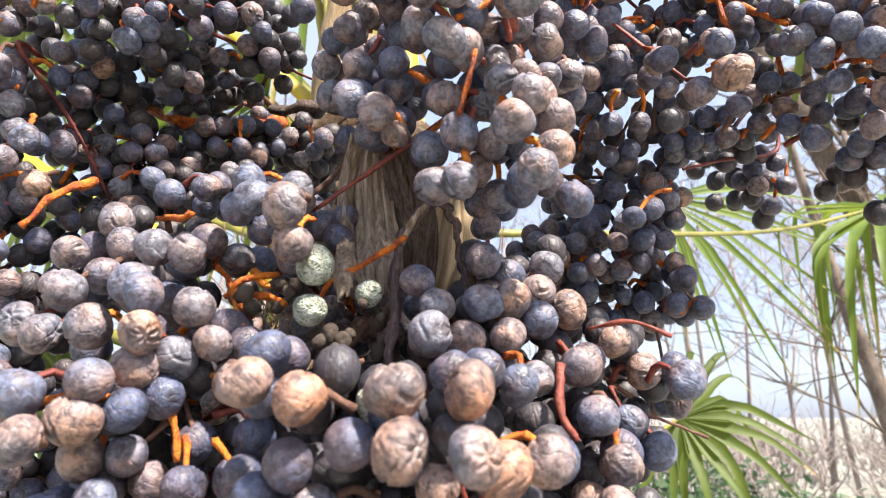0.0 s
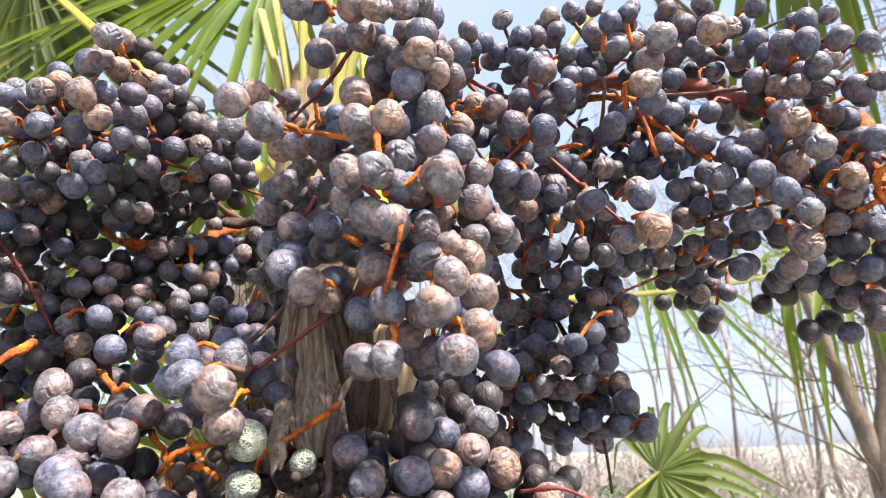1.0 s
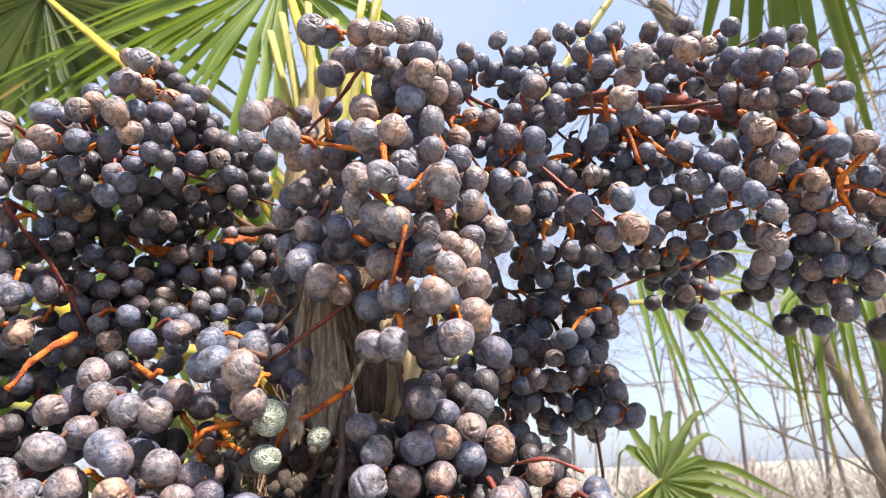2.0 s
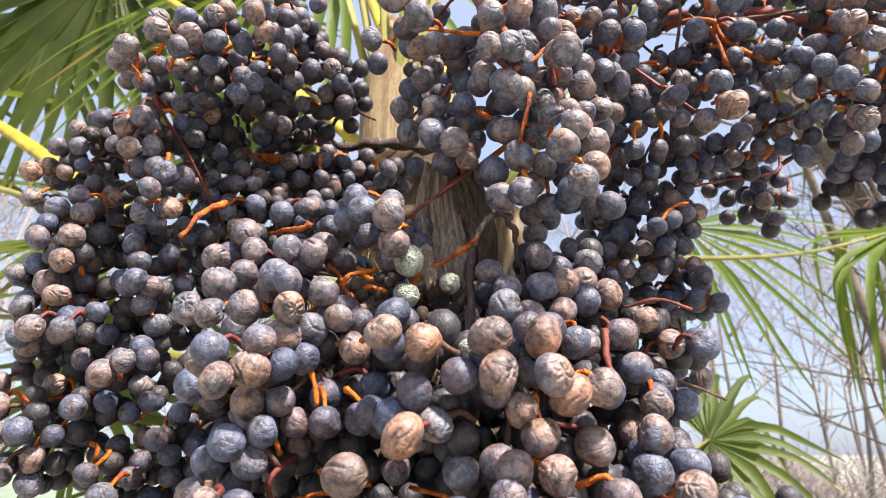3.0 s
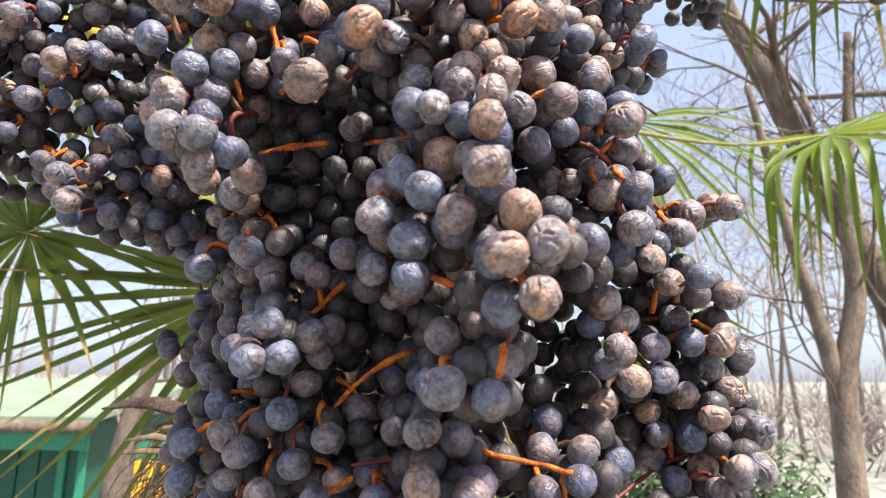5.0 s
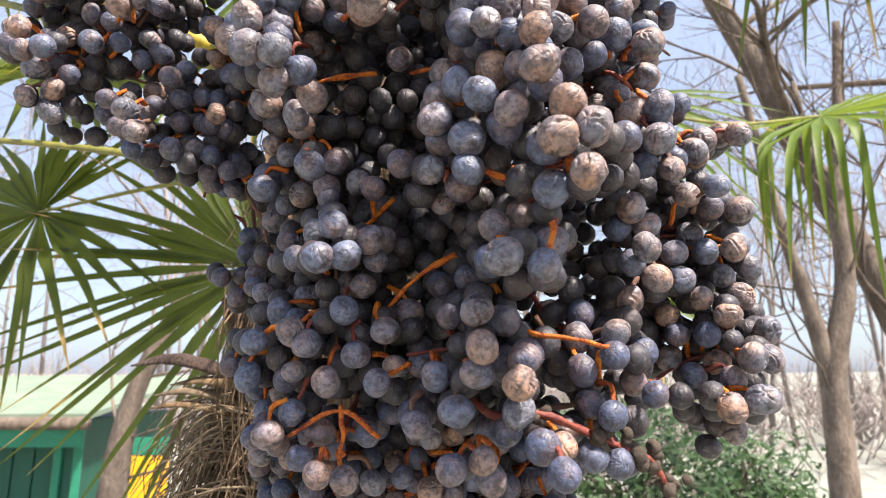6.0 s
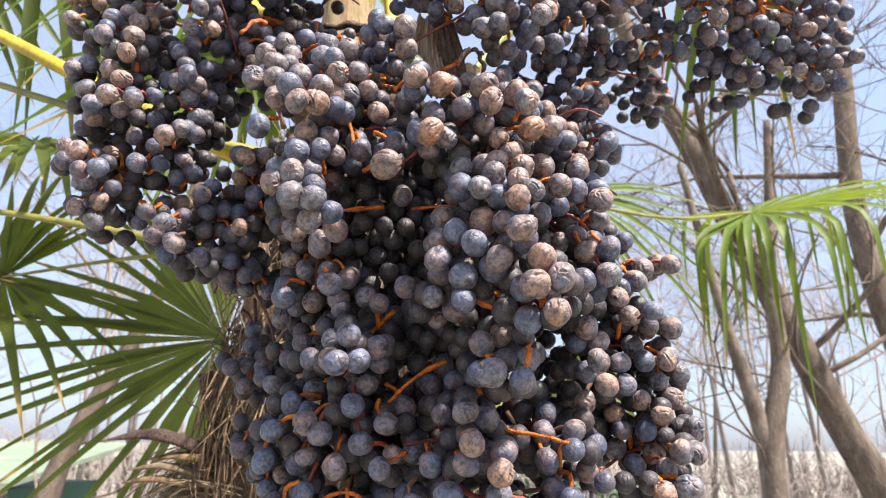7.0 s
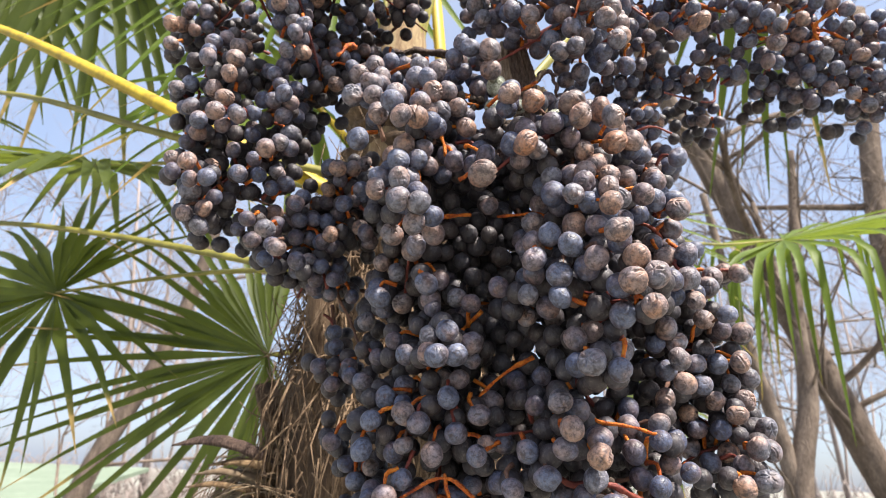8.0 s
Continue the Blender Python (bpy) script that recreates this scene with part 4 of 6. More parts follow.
spray(MAIN, (0.0, 0.3, 2.3), 0.8, [(0.0281, 0.1729, 2.2462), (-0.0035, 0.1670, 2.2442), (-0.0078, 0.1629, 2.2206), (0.0196, 0.1707, 2.2121), (0.0300, 0.1706, 2.2112), (0.0162, 0.1623, 2.2354), (0.0269, 0.1775, 2.2209), (0.0348, 0.1751, 2.2312), (0.0059, 0.1757, 2.2121), (-0.0008, 0.1732, 2.2237), (0.0435, 0.1762, 2.2329), (0.0411, 0.1832, 2.2183), (0.0142, 0.1681, 2.2454), (0.0032, 0.1702, 2.1828), (0.0139, 0.1702, 2.1873), (0.0312, 0.1503, 2.1676), (-0.0032, 0.1700, 2.1717), (0.0059, 0.1664, 2.1642), (0.0095, 0.1618, 2.1756), (0.0170, 0.1534, 2.1675), (0.0236, 0.1457, 2.1768)], "ooowwowowwwwogwwggggw")
spray(MAIN, (0.0, 0.3, 2.3), 0.8, [(0.0685, 0.1951, 2.2139), (0.0572, 0.1912, 2.2114), (0.0591, 0.1922, 2.2214), (0.0695, 0.1908, 2.1739), (0.0741, 0.2125, 2.2068), (0.0718, 0.1947, 2.1869), (0.0674, 0.1888, 2.2070), (0.0638, 0.1994, 2.1867), (0.0905, 0.2157, 2.1793), (0.1166, 0.2328, 2.1929), (0.1028, 0.2331, 2.1904)], "gggwwgwwwww")
spray(MAIN, (0.0, 0.3, 2.3), 0.8, [(-0.005, 0.264, 2.205), (-0.004, 0.265, 2.195), (-0.01, 0.268, 2.174), (-0.013, 0.257, 2.208), (-0.006, 0.279, 2.178), (-0.017, 0.277, 2.18), (-0.017, 0.261, 2.188), (-0.02, 0.254, 2.206), (-0.011, 0.271, 2.189)])
spray(MAIN, (0.0, 0.3, 2.3), 0.8, [(-0.0521, 0.216, 2.1888), (-0.0305, 0.2135, 2.1662)])
spray(MAIN, (0.0, 0.3, 2.3), 0.8, [(0.0446, 0.2097, 2.2508), (0.0198, 0.2043, 2.2683)])
spray(MAIN, (0.0, 0.3, 2.3), 0.8, [(-0.062, 0.27, 2.246), (-0.093, 0.302, 2.247), (-0.088, 0.292, 2.26), (-0.072, 0.278, 2.253), (-0.083, 0.275, 2.252), (-0.081, 0.294, 2.25), (-0.077, 0.302, 2.25), (-0.068, 0.297, 2.267), (-0.067, 0.295, 2.238), (-0.067, 0.3, 2.253), (-0.066, 0.282, 2.243), (-0.074, 0.28, 2.237), (-0.068, 0.287, 2.261), (-0.062, 0.287, 2.249), (-0.084, 0.285, 2.245), (-0.078, 0.291, 2.265), (-0.095, 0.298, 2.264), (-0.063, 0.273, 2.262), (-0.095, 0.304, 2.238), (-0.083, 0.272, 2.263), (-0.085, 0.302, 2.267), (-0.073, 0.303, 2.242), (-0.076, 0.269, 2.24), (-0.08, 0.281, 2.261), (-0.091, 0.291, 2.247), (-0.068, 0.269, 2.255)])
spray(MAIN, (0.0, 0.3, 2.3), 0.8, [(-0.026, 0.268, 2.265), (-0.005, 0.273, 2.268), (-0.019, 0.255, 2.276), (-0.036, 0.283, 2.289), (-0.023, 0.275, 2.284), (-0.016, 0.293, 2.278), (-0.034, 0.261, 2.278), (-0.041, 0.264, 2.284), (-0.024, 0.272, 2.275), (-0.026, 0.264, 2.286), (-0.043, 0.285, 2.269), (-0.018, 0.267, 2.27), (-0.02, 0.283, 2.278), (-0.028, 0.255, 2.271), (-0.008, 0.263, 2.28), (-0.001, 0.283, 2.277), (-0.022, 0.288, 2.269), (0.004, 0.266, 2.273), (-0.014, 0.283, 2.268), (-0.038, 0.273, 2.27), (0.003, 0.251, 2.279), (-0.012, 0.273, 2.288), (-0.026, 0.284, 2.289), (-0.009, 0.265, 2.271), (-0.031, 0.25, 2.284), (0.002, 0.288, 2.284), (-0.005, 0.294, 2.282), (-0.031, 0.282, 2.276), (-0.008, 0.253, 2.282), (0.001, 0.258, 2.268)])
spray(MAIN, (0.0, 0.3, 2.3), 0.8, [(0.0176, 0.1663, 2.2055), (0.0218, 0.1789, 2.2276), (0.0294, 0.1597, 2.2345), (0.0333, 0.1702, 2.2014), (0.0456, 0.1746, 2.2059), (0.0259, 0.1605, 2.2006)])
spray(MAIN, (0.0, 0.3, 2.3), 0.8, [(-0.0714, 0.1845, 2.2435), (-0.0488, 0.2128, 2.22), (-0.0595, 0.17, 2.2038), (-0.0699, 0.1855, 2.2058)])
spray(MAIN, (0.0, 0.3, 2.3), 0.8, [(-0.0667, 0.233, 2.1878), (-0.0744, 0.2682, 2.1663), (-0.0594, 0.225, 2.1808), (-0.0643, 0.2506, 2.1684), (-0.0374, 0.2422, 2.209)])
spray(MAIN, (0.0, 0.3, 2.3), 0.8, [(-0.0444, 0.2012, 2.2814), (-0.0535, 0.2008, 2.2829), (-0.0407, 0.2246, 2.2857), (-0.0739, 0.2212, 2.2896)])
spray(MAIN, (0.0, 0.3, 2.3), 0.8, [(0.0563, 0.2083, 2.2224), (0.0701, 0.2095, 2.1952), (0.0617, 0.2194, 2.2072), (0.0554, 0.2123, 2.1947), (0.0899, 0.2217, 2.2004), (0.0494, 0.215, 2.1966), (0.0722, 0.2197, 2.2092), (0.0769, 0.2013, 2.1675), (0.0984, 0.232, 2.1834)])
spray(MAIN, (0.0, 0.3, 2.3), 0.8, [(0.0247, 0.1548, 2.1916), (-0.0006, 0.1855, 2.1938), (0.0114, 0.1609, 2.1974)])
fill_bunch(MAIN, 2800, first)
first, growth = len(placed), 0.91
LOW = thing("fruit_bunch", "drooping end of the palm fruit bunch, blue-black with bloom", "palm fruits", "fruit bunches of the palm")
spray(LOW, (0.0, 0.27, 2.2), 0.36, [(0.0032, 0.1825, 2.0889), (-0.0029, 0.1907, 2.0986), (0.0087, 0.1761, 2.0994), (0.0093, 0.1846, 2.1176), (0.0203, 0.1778, 2.0888), (-0.0010, 0.2217, 2.1307), (-0.0213, 0.2022, 2.0969), (0.0099, 0.1699, 2.1063), (0.0013, 0.1956, 2.1171), (0.0494, 0.1898, 2.0871), (0.0195, 0.1685, 2.0968), (0.0179, 0.1918, 2.1155), (0.0425, 0.1975, 2.1004), (-0.0081, 0.2170, 2.1032), (0.0074, 0.2093, 2.1315), (0.0462, 0.2107, 2.1190), (0.0539, 0.1970, 2.1117), (-0.0086, 0.1919, 2.0843), (0.0435, 0.2051, 2.1112)], "gggwwkgwkkwgkgkkwgg")
spray(LOW, (0.0, 0.27, 2.2), 0.36, [(0.0649, 0.1972, 2.1395), (0.0635, 0.2122, 2.1240), (0.0628, 0.2026, 2.1542), (0.0724, 0.2098, 2.1310), (0.0833, 0.2159, 2.1323), (0.0822, 0.2184, 2.1421), (0.0873, 0.2165, 2.1629), (0.0945, 0.2073, 2.1634), (0.0975, 0.2283, 2.1445), (0.1040, 0.2189, 2.1440), (0.1114, 0.2325, 2.1284), (0.1116, 0.2275, 2.1604), (0.0972, 0.2402, 2.1537), (0.0946, 0.2290, 2.1271), (0.1056, 0.2332, 2.1362), (0.1202, 0.2420, 2.1411)], "wwwwggwggwwwwwww")
spray(LOW, (0.0, 0.27, 2.2), 0.36, [(0.0142, 0.1769, 2.1416), (0.0252, 0.1581, 2.1265), (0.0366, 0.1459, 2.1597), (0.0229, 0.1821, 2.1464), (0.0291, 0.1690, 2.1349), (0.0147, 0.1573, 2.1287), (0.0275, 0.1454, 2.1568), (0.0280, 0.1600, 2.1475), (0.0349, 0.1460, 2.1477), (0.0064, 0.1675, 2.1557)], "ggwggwwgwg")
spray(LOW, (0.0, 0.27, 2.2), 0.36, [(0.0637, 0.1939, 2.0933), (0.0597, 0.2376, 2.0906), (0.0954, 0.2278, 2.1137), (0.0936, 0.2088, 2.0886), (0.1041, 0.2127, 2.1049), (0.1031, 0.2070, 2.0913), (0.0871, 0.2341, 2.1141), (0.1009, 0.2216, 2.1202), (0.1140, 0.2210, 2.1048), (0.1049, 0.2340, 2.0793), (0.1002, 0.2203, 2.0978), (0.1009, 0.2338, 2.1040), (0.1194, 0.2314, 2.1155), (0.0864, 0.2425, 2.1058)], "kwkwwwkwwwgwww")
spray(LOW, (0.0, 0.27, 2.2), 0.36, [(-0.0320, 0.1965, 2.1368), (-0.0513, 0.2189, 2.0868), (-0.0332, 0.2090, 2.1206), (-0.0605, 0.2323, 2.1222), (-0.0195, 0.2095, 2.1137), (-0.0520, 0.2401, 2.1290), (-0.0729, 0.2567, 2.1326), (-0.0398, 0.1930, 2.1352), (-0.0661, 0.2210, 2.1105), (-0.0358, 0.1943, 2.1462), (-0.0393, 0.2121, 2.0971), (-0.0527, 0.2201, 2.1401), (-0.0458, 0.2093, 2.1095), (-0.0519, 0.2151, 2.1136), (-0.0246, 0.2027, 2.1432), (-0.0282, 0.2163, 2.1295), (-0.0245, 0.2069, 2.1622), (-0.0294, 0.2109, 2.1057), (-0.0862, 0.2602, 2.1033), (-0.0124, 0.2235, 2.1215), (-0.0581, 0.2147, 2.0797), (-0.0697, 0.2284, 2.0985), (-0.0301, 0.2416, 2.1633), (-0.0740, 0.2702, 2.0853), (-0.1018, 0.2663, 2.1945), (-0.0221, 0.2186, 2.1461)], "gggggggggggggwggkgkgggggkg")
spray(LOW, (0.0, 0.27, 2.2), 0.36, [(0.1242, 0.2406, 2.1131), (0.068, 0.215, 2.107), (0.0846, 0.2365, 2.1216), (0.0884, 0.25, 2.1058)])
spray(LOW, (0.0, 0.27, 2.2), 0.36, [(-0.0663, 0.2478, 2.1438), (-0.0802, 0.2663, 2.1366), (-0.092, 0.274, 2.192), (-0.1, 0.277, 2.195)])
spray(LOW, (0.0, 0.27, 2.2), 0.36, [(-0.0043, 0.1789, 2.1591), (-0.0004, 0.2006, 2.1558), (0.0182, 0.1906, 2.1623), (0.0048, 0.1818, 2.1552), (0.0503, 0.1642, 2.1641)])
spray(LOW, (0.0, 0.27, 2.2), 0.36, [(-0.069, 0.294, 2.029), (-0.072, 0.275, 2.051), (-0.053, 0.289, 2.058), (-0.031, 0.276, 2.033), (-0.046, 0.279, 2.046), (-0.055, 0.271, 2.046), (-0.068, 0.264, 2.04), (-0.071, 0.297, 2.053), (-0.044, 0.29, 2.054), (-0.072, 0.286, 2.045), (-0.052, 0.26, 2.038), (-0.066, 0.295, 2.043), (-0.048, 0.297, 2.047), (-0.071, 0.288, 2.057), (-0.051, 0.3, 2.028), (-0.04, 0.268, 2.04), (-0.056, 0.274, 2.036), (-0.047, 0.292, 2.038), (-0.062, 0.298, 2.053), (-0.038, 0.284, 2.038), (-0.044, 0.261, 2.046), (-0.064, 0.282, 2.045)])
spray(LOW, (0.0, 0.27, 2.2), 0.36, [(-0.0664, 0.2636, 2.0921), (-0.0794, 0.2759, 2.0935), (-0.075, 0.272, 2.064), (-0.068, 0.244, 2.071), (-0.072, 0.258, 2.065), (-0.064, 0.265, 2.055), (-0.052, 0.258, 2.076), (-0.046, 0.276, 2.066), (-0.06, 0.283, 2.066), (-0.054, 0.272, 2.068), (-0.064, 0.263, 2.065)])
spray(LOW, (0.0, 0.27, 2.2), 0.36, [(0.0218, 0.1754, 2.1033), (0.0513, 0.1908, 2.1049), (0.024, 0.185, 2.105), (0.0305, 0.1688, 2.0737), (0.0017, 0.1821, 2.0735), (0.0103, 0.1816, 2.0757), (0.013, 0.1858, 2.07), (0.0345, 0.1916, 2.0786), (0.0439, 0.1933, 2.0752), (0.0519, 0.1957, 2.0732)])
spray(LOW, (0.0, 0.27, 2.2), 0.36, [(-0.022, 0.283, 2.047), (-0.01, 0.274, 2.063), (-0.03, 0.267, 2.075), (-0.029, 0.292, 2.074), (-0.036, 0.296, 2.054), (-0.037, 0.279, 2.056), (-0.016, 0.286, 2.058), (-0.01, 0.296, 2.058), (-0.027, 0.284, 2.058), (-0.018, 0.285, 2.067), (-0.044, 0.288, 2.071), (-0.031, 0.283, 2.072), (-0.003, 0.294, 2.07)])
spray(LOW, (0.0, 0.27, 2.2), 0.36, [(0.0653, 0.2362, 2.1428), (0.0693, 0.2081, 2.1492), (0.0982, 0.222, 2.16), (0.1084, 0.2257, 2.1464)])
spray(LOW, (0.0, 0.27, 2.2), 0.36, [(-0.016, 0.265, 2.052), (-0.013, 0.261, 2.042), (0.007, 0.265, 2.041), (0.008, 0.248, 2.044), (-0.018, 0.257, 2.066), (-0.028, 0.265, 2.052), (-0.001, 0.262, 2.044), (-0.009, 0.25, 2.05), (-0.008, 0.269, 2.054), (0.009, 0.258, 2.05), (-0.018, 0.245, 2.053), (-0.003, 0.276, 2.048), (-0.014, 0.279, 2.035), (-0.011, 0.25, 2.06), (-0.024, 0.244, 2.046), (-0.03, 0.254, 2.051)])
spray(LOW, (0.0, 0.27, 2.2), 0.36, [(0.004, 0.281, 2.05), (0.004, 0.277, 2.037), (0.012, 0.296, 2.041), (0.021, 0.302, 2.031), (0.025, 0.273, 2.035), (0.006, 0.277, 2.058), (0.016, 0.29, 2.052), (0.005, 0.288, 2.039), (0, 0.301, 2.035), (0.018, 0.289, 2.039), (0.016, 0.279, 2.056), (0.014, 0.276, 2.041)])
spray(LOW, (0.0, 0.27, 2.2), 0.36, [(0.04, 0.263, 2.043), (0.037, 0.251, 2.06), (0.038, 0.246, 2.046), (0.034, 0.256, 2.038), (0.03, 0.255, 2.071), (0.039, 0.24, 2.053), (0.026, 0.257, 2.042), (0.018, 0.255, 2.048), (0.035, 0.239, 2.076), (0.015, 0.242, 2.05), (0.043, 0.235, 2.068), (0.022, 0.242, 2.043), (0.024, 0.247, 2.059), (0.026, 0.259, 2.056), (0.034, 0.265, 2.059)])
spray(LOW, (0.0, 0.27, 2.2), 0.36, [(0.032, 0.268, 2.069), (0.035, 0.274, 2.055), (0.024, 0.27, 2.055), (0.023, 0.288, 2.058), (0.036, 0.275, 2.04), (0.026, 0.278, 2.059), (0.042, 0.27, 2.059), (0.047, 0.282, 2.065), (0.015, 0.284, 2.068), (0.046, 0.281, 2.044), (0.053, 0.293, 2.067), (0.054, 0.295, 2.055), (0.031, 0.295, 2.056), (0.028, 0.288, 2.048), (0.033, 0.281, 2.072)])
spray(LOW, (0.0, 0.27, 2.2), 0.36, [(-0.0394, 0.2031, 2.069), (-0.0467, 0.2114, 2.073), (-0.0322, 0.2128, 2.066), (-0.0266, 0.2254, 2.079), (-0.0255, 0.2391, 2.0613), (-0.028, 0.258, 2.068), (-0.053, 0.24, 2.044), (-0.043, 0.248, 2.074), (-0.044, 0.239, 2.066), (-0.05, 0.253, 2.056), (-0.037, 0.249, 2.047), (-0.037, 0.257, 2.056), (-0.036, 0.252, 2.065), (-0.04, 0.237, 2.074), (-0.043, 0.25, 2.039), (-0.055, 0.236, 2.071), (-0.053, 0.252, 2.044)])
spray(LOW, (0.0, 0.27, 2.2), 0.36, [(-0.0429, 0.205, 2.1456), (-0.0514, 0.2188, 2.1008), (-0.0553, 0.2259, 2.0979), (-0.0414, 0.2164, 2.1617), (-0.0583, 0.2305, 2.1485), (-0.0162, 0.2092, 2.1016), (-0.0236, 0.2117, 2.1379), (-0.0343, 0.2244, 2.1311)])
spray(LOW, (0.0, 0.27, 2.2), 0.36, [(-0.0192, 0.2353, 2.0858), (-0.005, 0.237, 2.059), (0.005, 0.25, 2.057), (0.004, 0.261, 2.066), (-0.01, 0.25, 2.077), (-0.015, 0.241, 2.063), (0.02, 0.242, 2.075), (0.011, 0.241, 2.062), (0.004, 0.249, 2.077), (-0.003, 0.255, 2.073), (0.015, 0.268, 2.076), (-0.005, 0.236, 2.077), (0.003, 0.241, 2.057), (-0.003, 0.268, 2.074), (0.012, 0.258, 2.07), (0.004, 0.238, 2.067)])
fill_bunch(LOW, 6000, first)

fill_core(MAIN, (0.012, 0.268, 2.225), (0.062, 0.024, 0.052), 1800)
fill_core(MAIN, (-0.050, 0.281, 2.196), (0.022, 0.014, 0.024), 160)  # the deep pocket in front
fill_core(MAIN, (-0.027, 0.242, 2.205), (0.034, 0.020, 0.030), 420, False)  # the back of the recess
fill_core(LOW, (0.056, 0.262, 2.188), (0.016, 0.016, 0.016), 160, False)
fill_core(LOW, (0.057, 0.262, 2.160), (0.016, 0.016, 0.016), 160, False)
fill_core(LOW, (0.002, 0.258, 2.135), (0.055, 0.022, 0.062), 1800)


# ---- stalks, bracts and mouldy fruits of the bunches ----
def stem(bunch, points, radius, material=None, name="stalk", label="", flat=1.0, knots=0.12, steps=6):
    bm = bmesh.new()
    line = curve_points(points, steps)
    wide = 0.66 if material is None else 1.0
    seed = Vector((points[0][0] * 300, points[0][2] * 300, 0))
    radii = [(radius[0] + (radius[1] - radius[0]) * i / (len(line) - 1)) * wide * (1 + 0.55 * noise.noise(seed + Vector((i * 0.37, 0, 0)))) for i in range(len(line))]
    line = [Vector(p) + Vector((noise.noise(seed + Vector((0, i * 0.3, 3))), 0, noise.noise(seed + Vector((5, i * 0.3, 0))))) * radius[0] * 0.7 for i, p in enumerate(line)]
    tube(bm, line, radii, 9, flat=flat, rough=knots + 0.08, rng=dice)
    return part(name, bm, material or ORANGE, bunch, label)


def bract(bunch, spine, widths, bow, material, label, seed, thick=0.0006):
    """A dried papery sheath: a bowed, ribbed sheet with a curled edge, along its spine."""
    rng = random.Random(seed)
    line = curve_points(spine, 6)
    bm = bmesh.new()
    cols, rows = 45, []
    shift = Vector((rng.uniform(0, 9), rng.uniform(0, 9), 0))
    for i, p in enumerate(line):
        u = i / (len(line) - 1)
        k = min(int(u * (len(widths) - 1)), len(widths) - 2)
        w = widths[k] + (widths[k + 1] - widths[k]) * (u * (len(widths) - 1) - k)
        row = []
        for c in range(cols):
            v = 2 * c / (cols - 1) - 1
            rib = 0.0006 * math.sin(v * 15 + 3 * noise.noise(Vector((u * 2, v, 0)) + shift)) + 0.0026 * noise.noise(Vector((u * 2.2, v * 2.6, 1)) + shift) + 0.0005 * noise.noise(Vector((u * 3, v * 22, 7)) + shift)
            edge = w * (1 + 0.10 * noise.noise(Vector((u * 5, v * 0.5, 2)) + shift))
            row.append(bm.verts.new(p + Vector((v * edge / 2, -bow * (1 - v * v) + rib, 0.0012 * noise.noise(Vector((v * 4, u * 3, 5)) + shift) + 0.007 * max(0.0, u - 0.6) * noise.noise(Vector((v * 3.5, 0, 9)) + shift)))))
        rows.append(row)
    for a, b in zip(rows, rows[1:]):
        for c in range(cols - 1):
            bm.faces.new((a[c], a[c + 1], b[c + 1], b[c]))
    ob = part("bract", bm, material, bunch, label)
    solid = ob.modifiers.new("thickness", "SOLIDIFY")
    solid.thickness = thick
    return ob


bract(CENTRE, [(-0.0095, 0.238, 2.330), (-0.0130, 0.2415, 2.314), (-0.0115, 0.2360, 2.297), (-0.0080, 0.2200, 2.281), (-0.0060, 0.2150, 2.273)], (0.003, 0.0045, 0.0050, 0.0045, 0.003), 0.0022, SPATHE, "rolled pale edge of a dry bract", 5)
bract(CENTRE, [(-0.0050, 0.2440, 2.332), (-0.0055, 0.2450, 2.316), (-0.0035, 0.2420, 2.300), (-0.0010, 0.2340, 2.286), (0.0005, 0.2300, 2.275)], (0.009, 0.014, 0.0165, 0.0160, 0.007), 0.004, SPATHE, "dry grey-brown ribbed bract", 1)
bract(CENTRE, [(0.0030, 0.240, 2.330), (0.0070, 0.2440, 2.315), (0.0105, 0.2480, 2.300), (0.0115, 0.2520, 2.284)], (0.010, 0.015, 0.0125, 0.009), 0.006, SPATHE_DARK, "dark hooded dry bract", 2)
bract(CENTRE, [(0.020, 0.272, 2.324), (0.018, 0.274, 2.306), (0.014, 0.278, 2.284)], (0.016, 0.022, 0.014), 0.004, SPATHE_PALE, "pale straw-coloured bract", 3)
stem(LEFT, [(-0.0740, 0.336, 2.3935), (-0.053, 0.331, 2.3920), (-0.032, 0.327, 2.3885), (-0.016, 0.318, 2.3800)], (0.0042, 0.0062), SPATHE_DARK, "bract", "dark brown dry bract", 0.55, 0.15)
stem(CENTRE, [(0.0225, 0.2260, 2.3020), (0.0180, 0.2240, 2.3028), (0.0132, 0.2220, 2.2985), (0.0078, 0.2225, 2.2900), (0.0068, 0.2205, 2.2760), (0.0070, 0.2165, 2.2640), (0.0062, 0.2140, 2.2500)], (0.0019, 0.0016), STALK_DRY, "dry_stalk", "cracked dry purple-brown stalk, broken and bent over", 0.6, 0.2)
stem(CENTRE, [(0.0205, 0.2260, 2.3025), (0.0235, 0.2300, 2.2975), (0.0246, 0.2330, 2.2900), (0.0268, 0.2320, 2.2790), (0.0280, 0.2280, 2.2680)], (0.0018, 0.0012), STALK_DRY, "dry_stalk", "cracked dry purple-brown stalk", 0.6, 0.2)
stem(CENTRE, [(0.0150, 0.2205, 2.3010), (0.0118, 0.2195, 2.2960), (0.0082, 0.2205, 2.2890)], (0.0012, 0.0008), SPATHE, "dry_stalk", "torn pale strip of a dry stalk", 0.4, 0.25)
stem(MAIN, [(-0.015, 0.219, 2.268), (-0.011, 0.217, 2.277), (-0.002, 0.217, 2.282), (0.006, 0.216, 2.287), (0.010, 0.217, 2.290)], (0.0010, 0.0014))
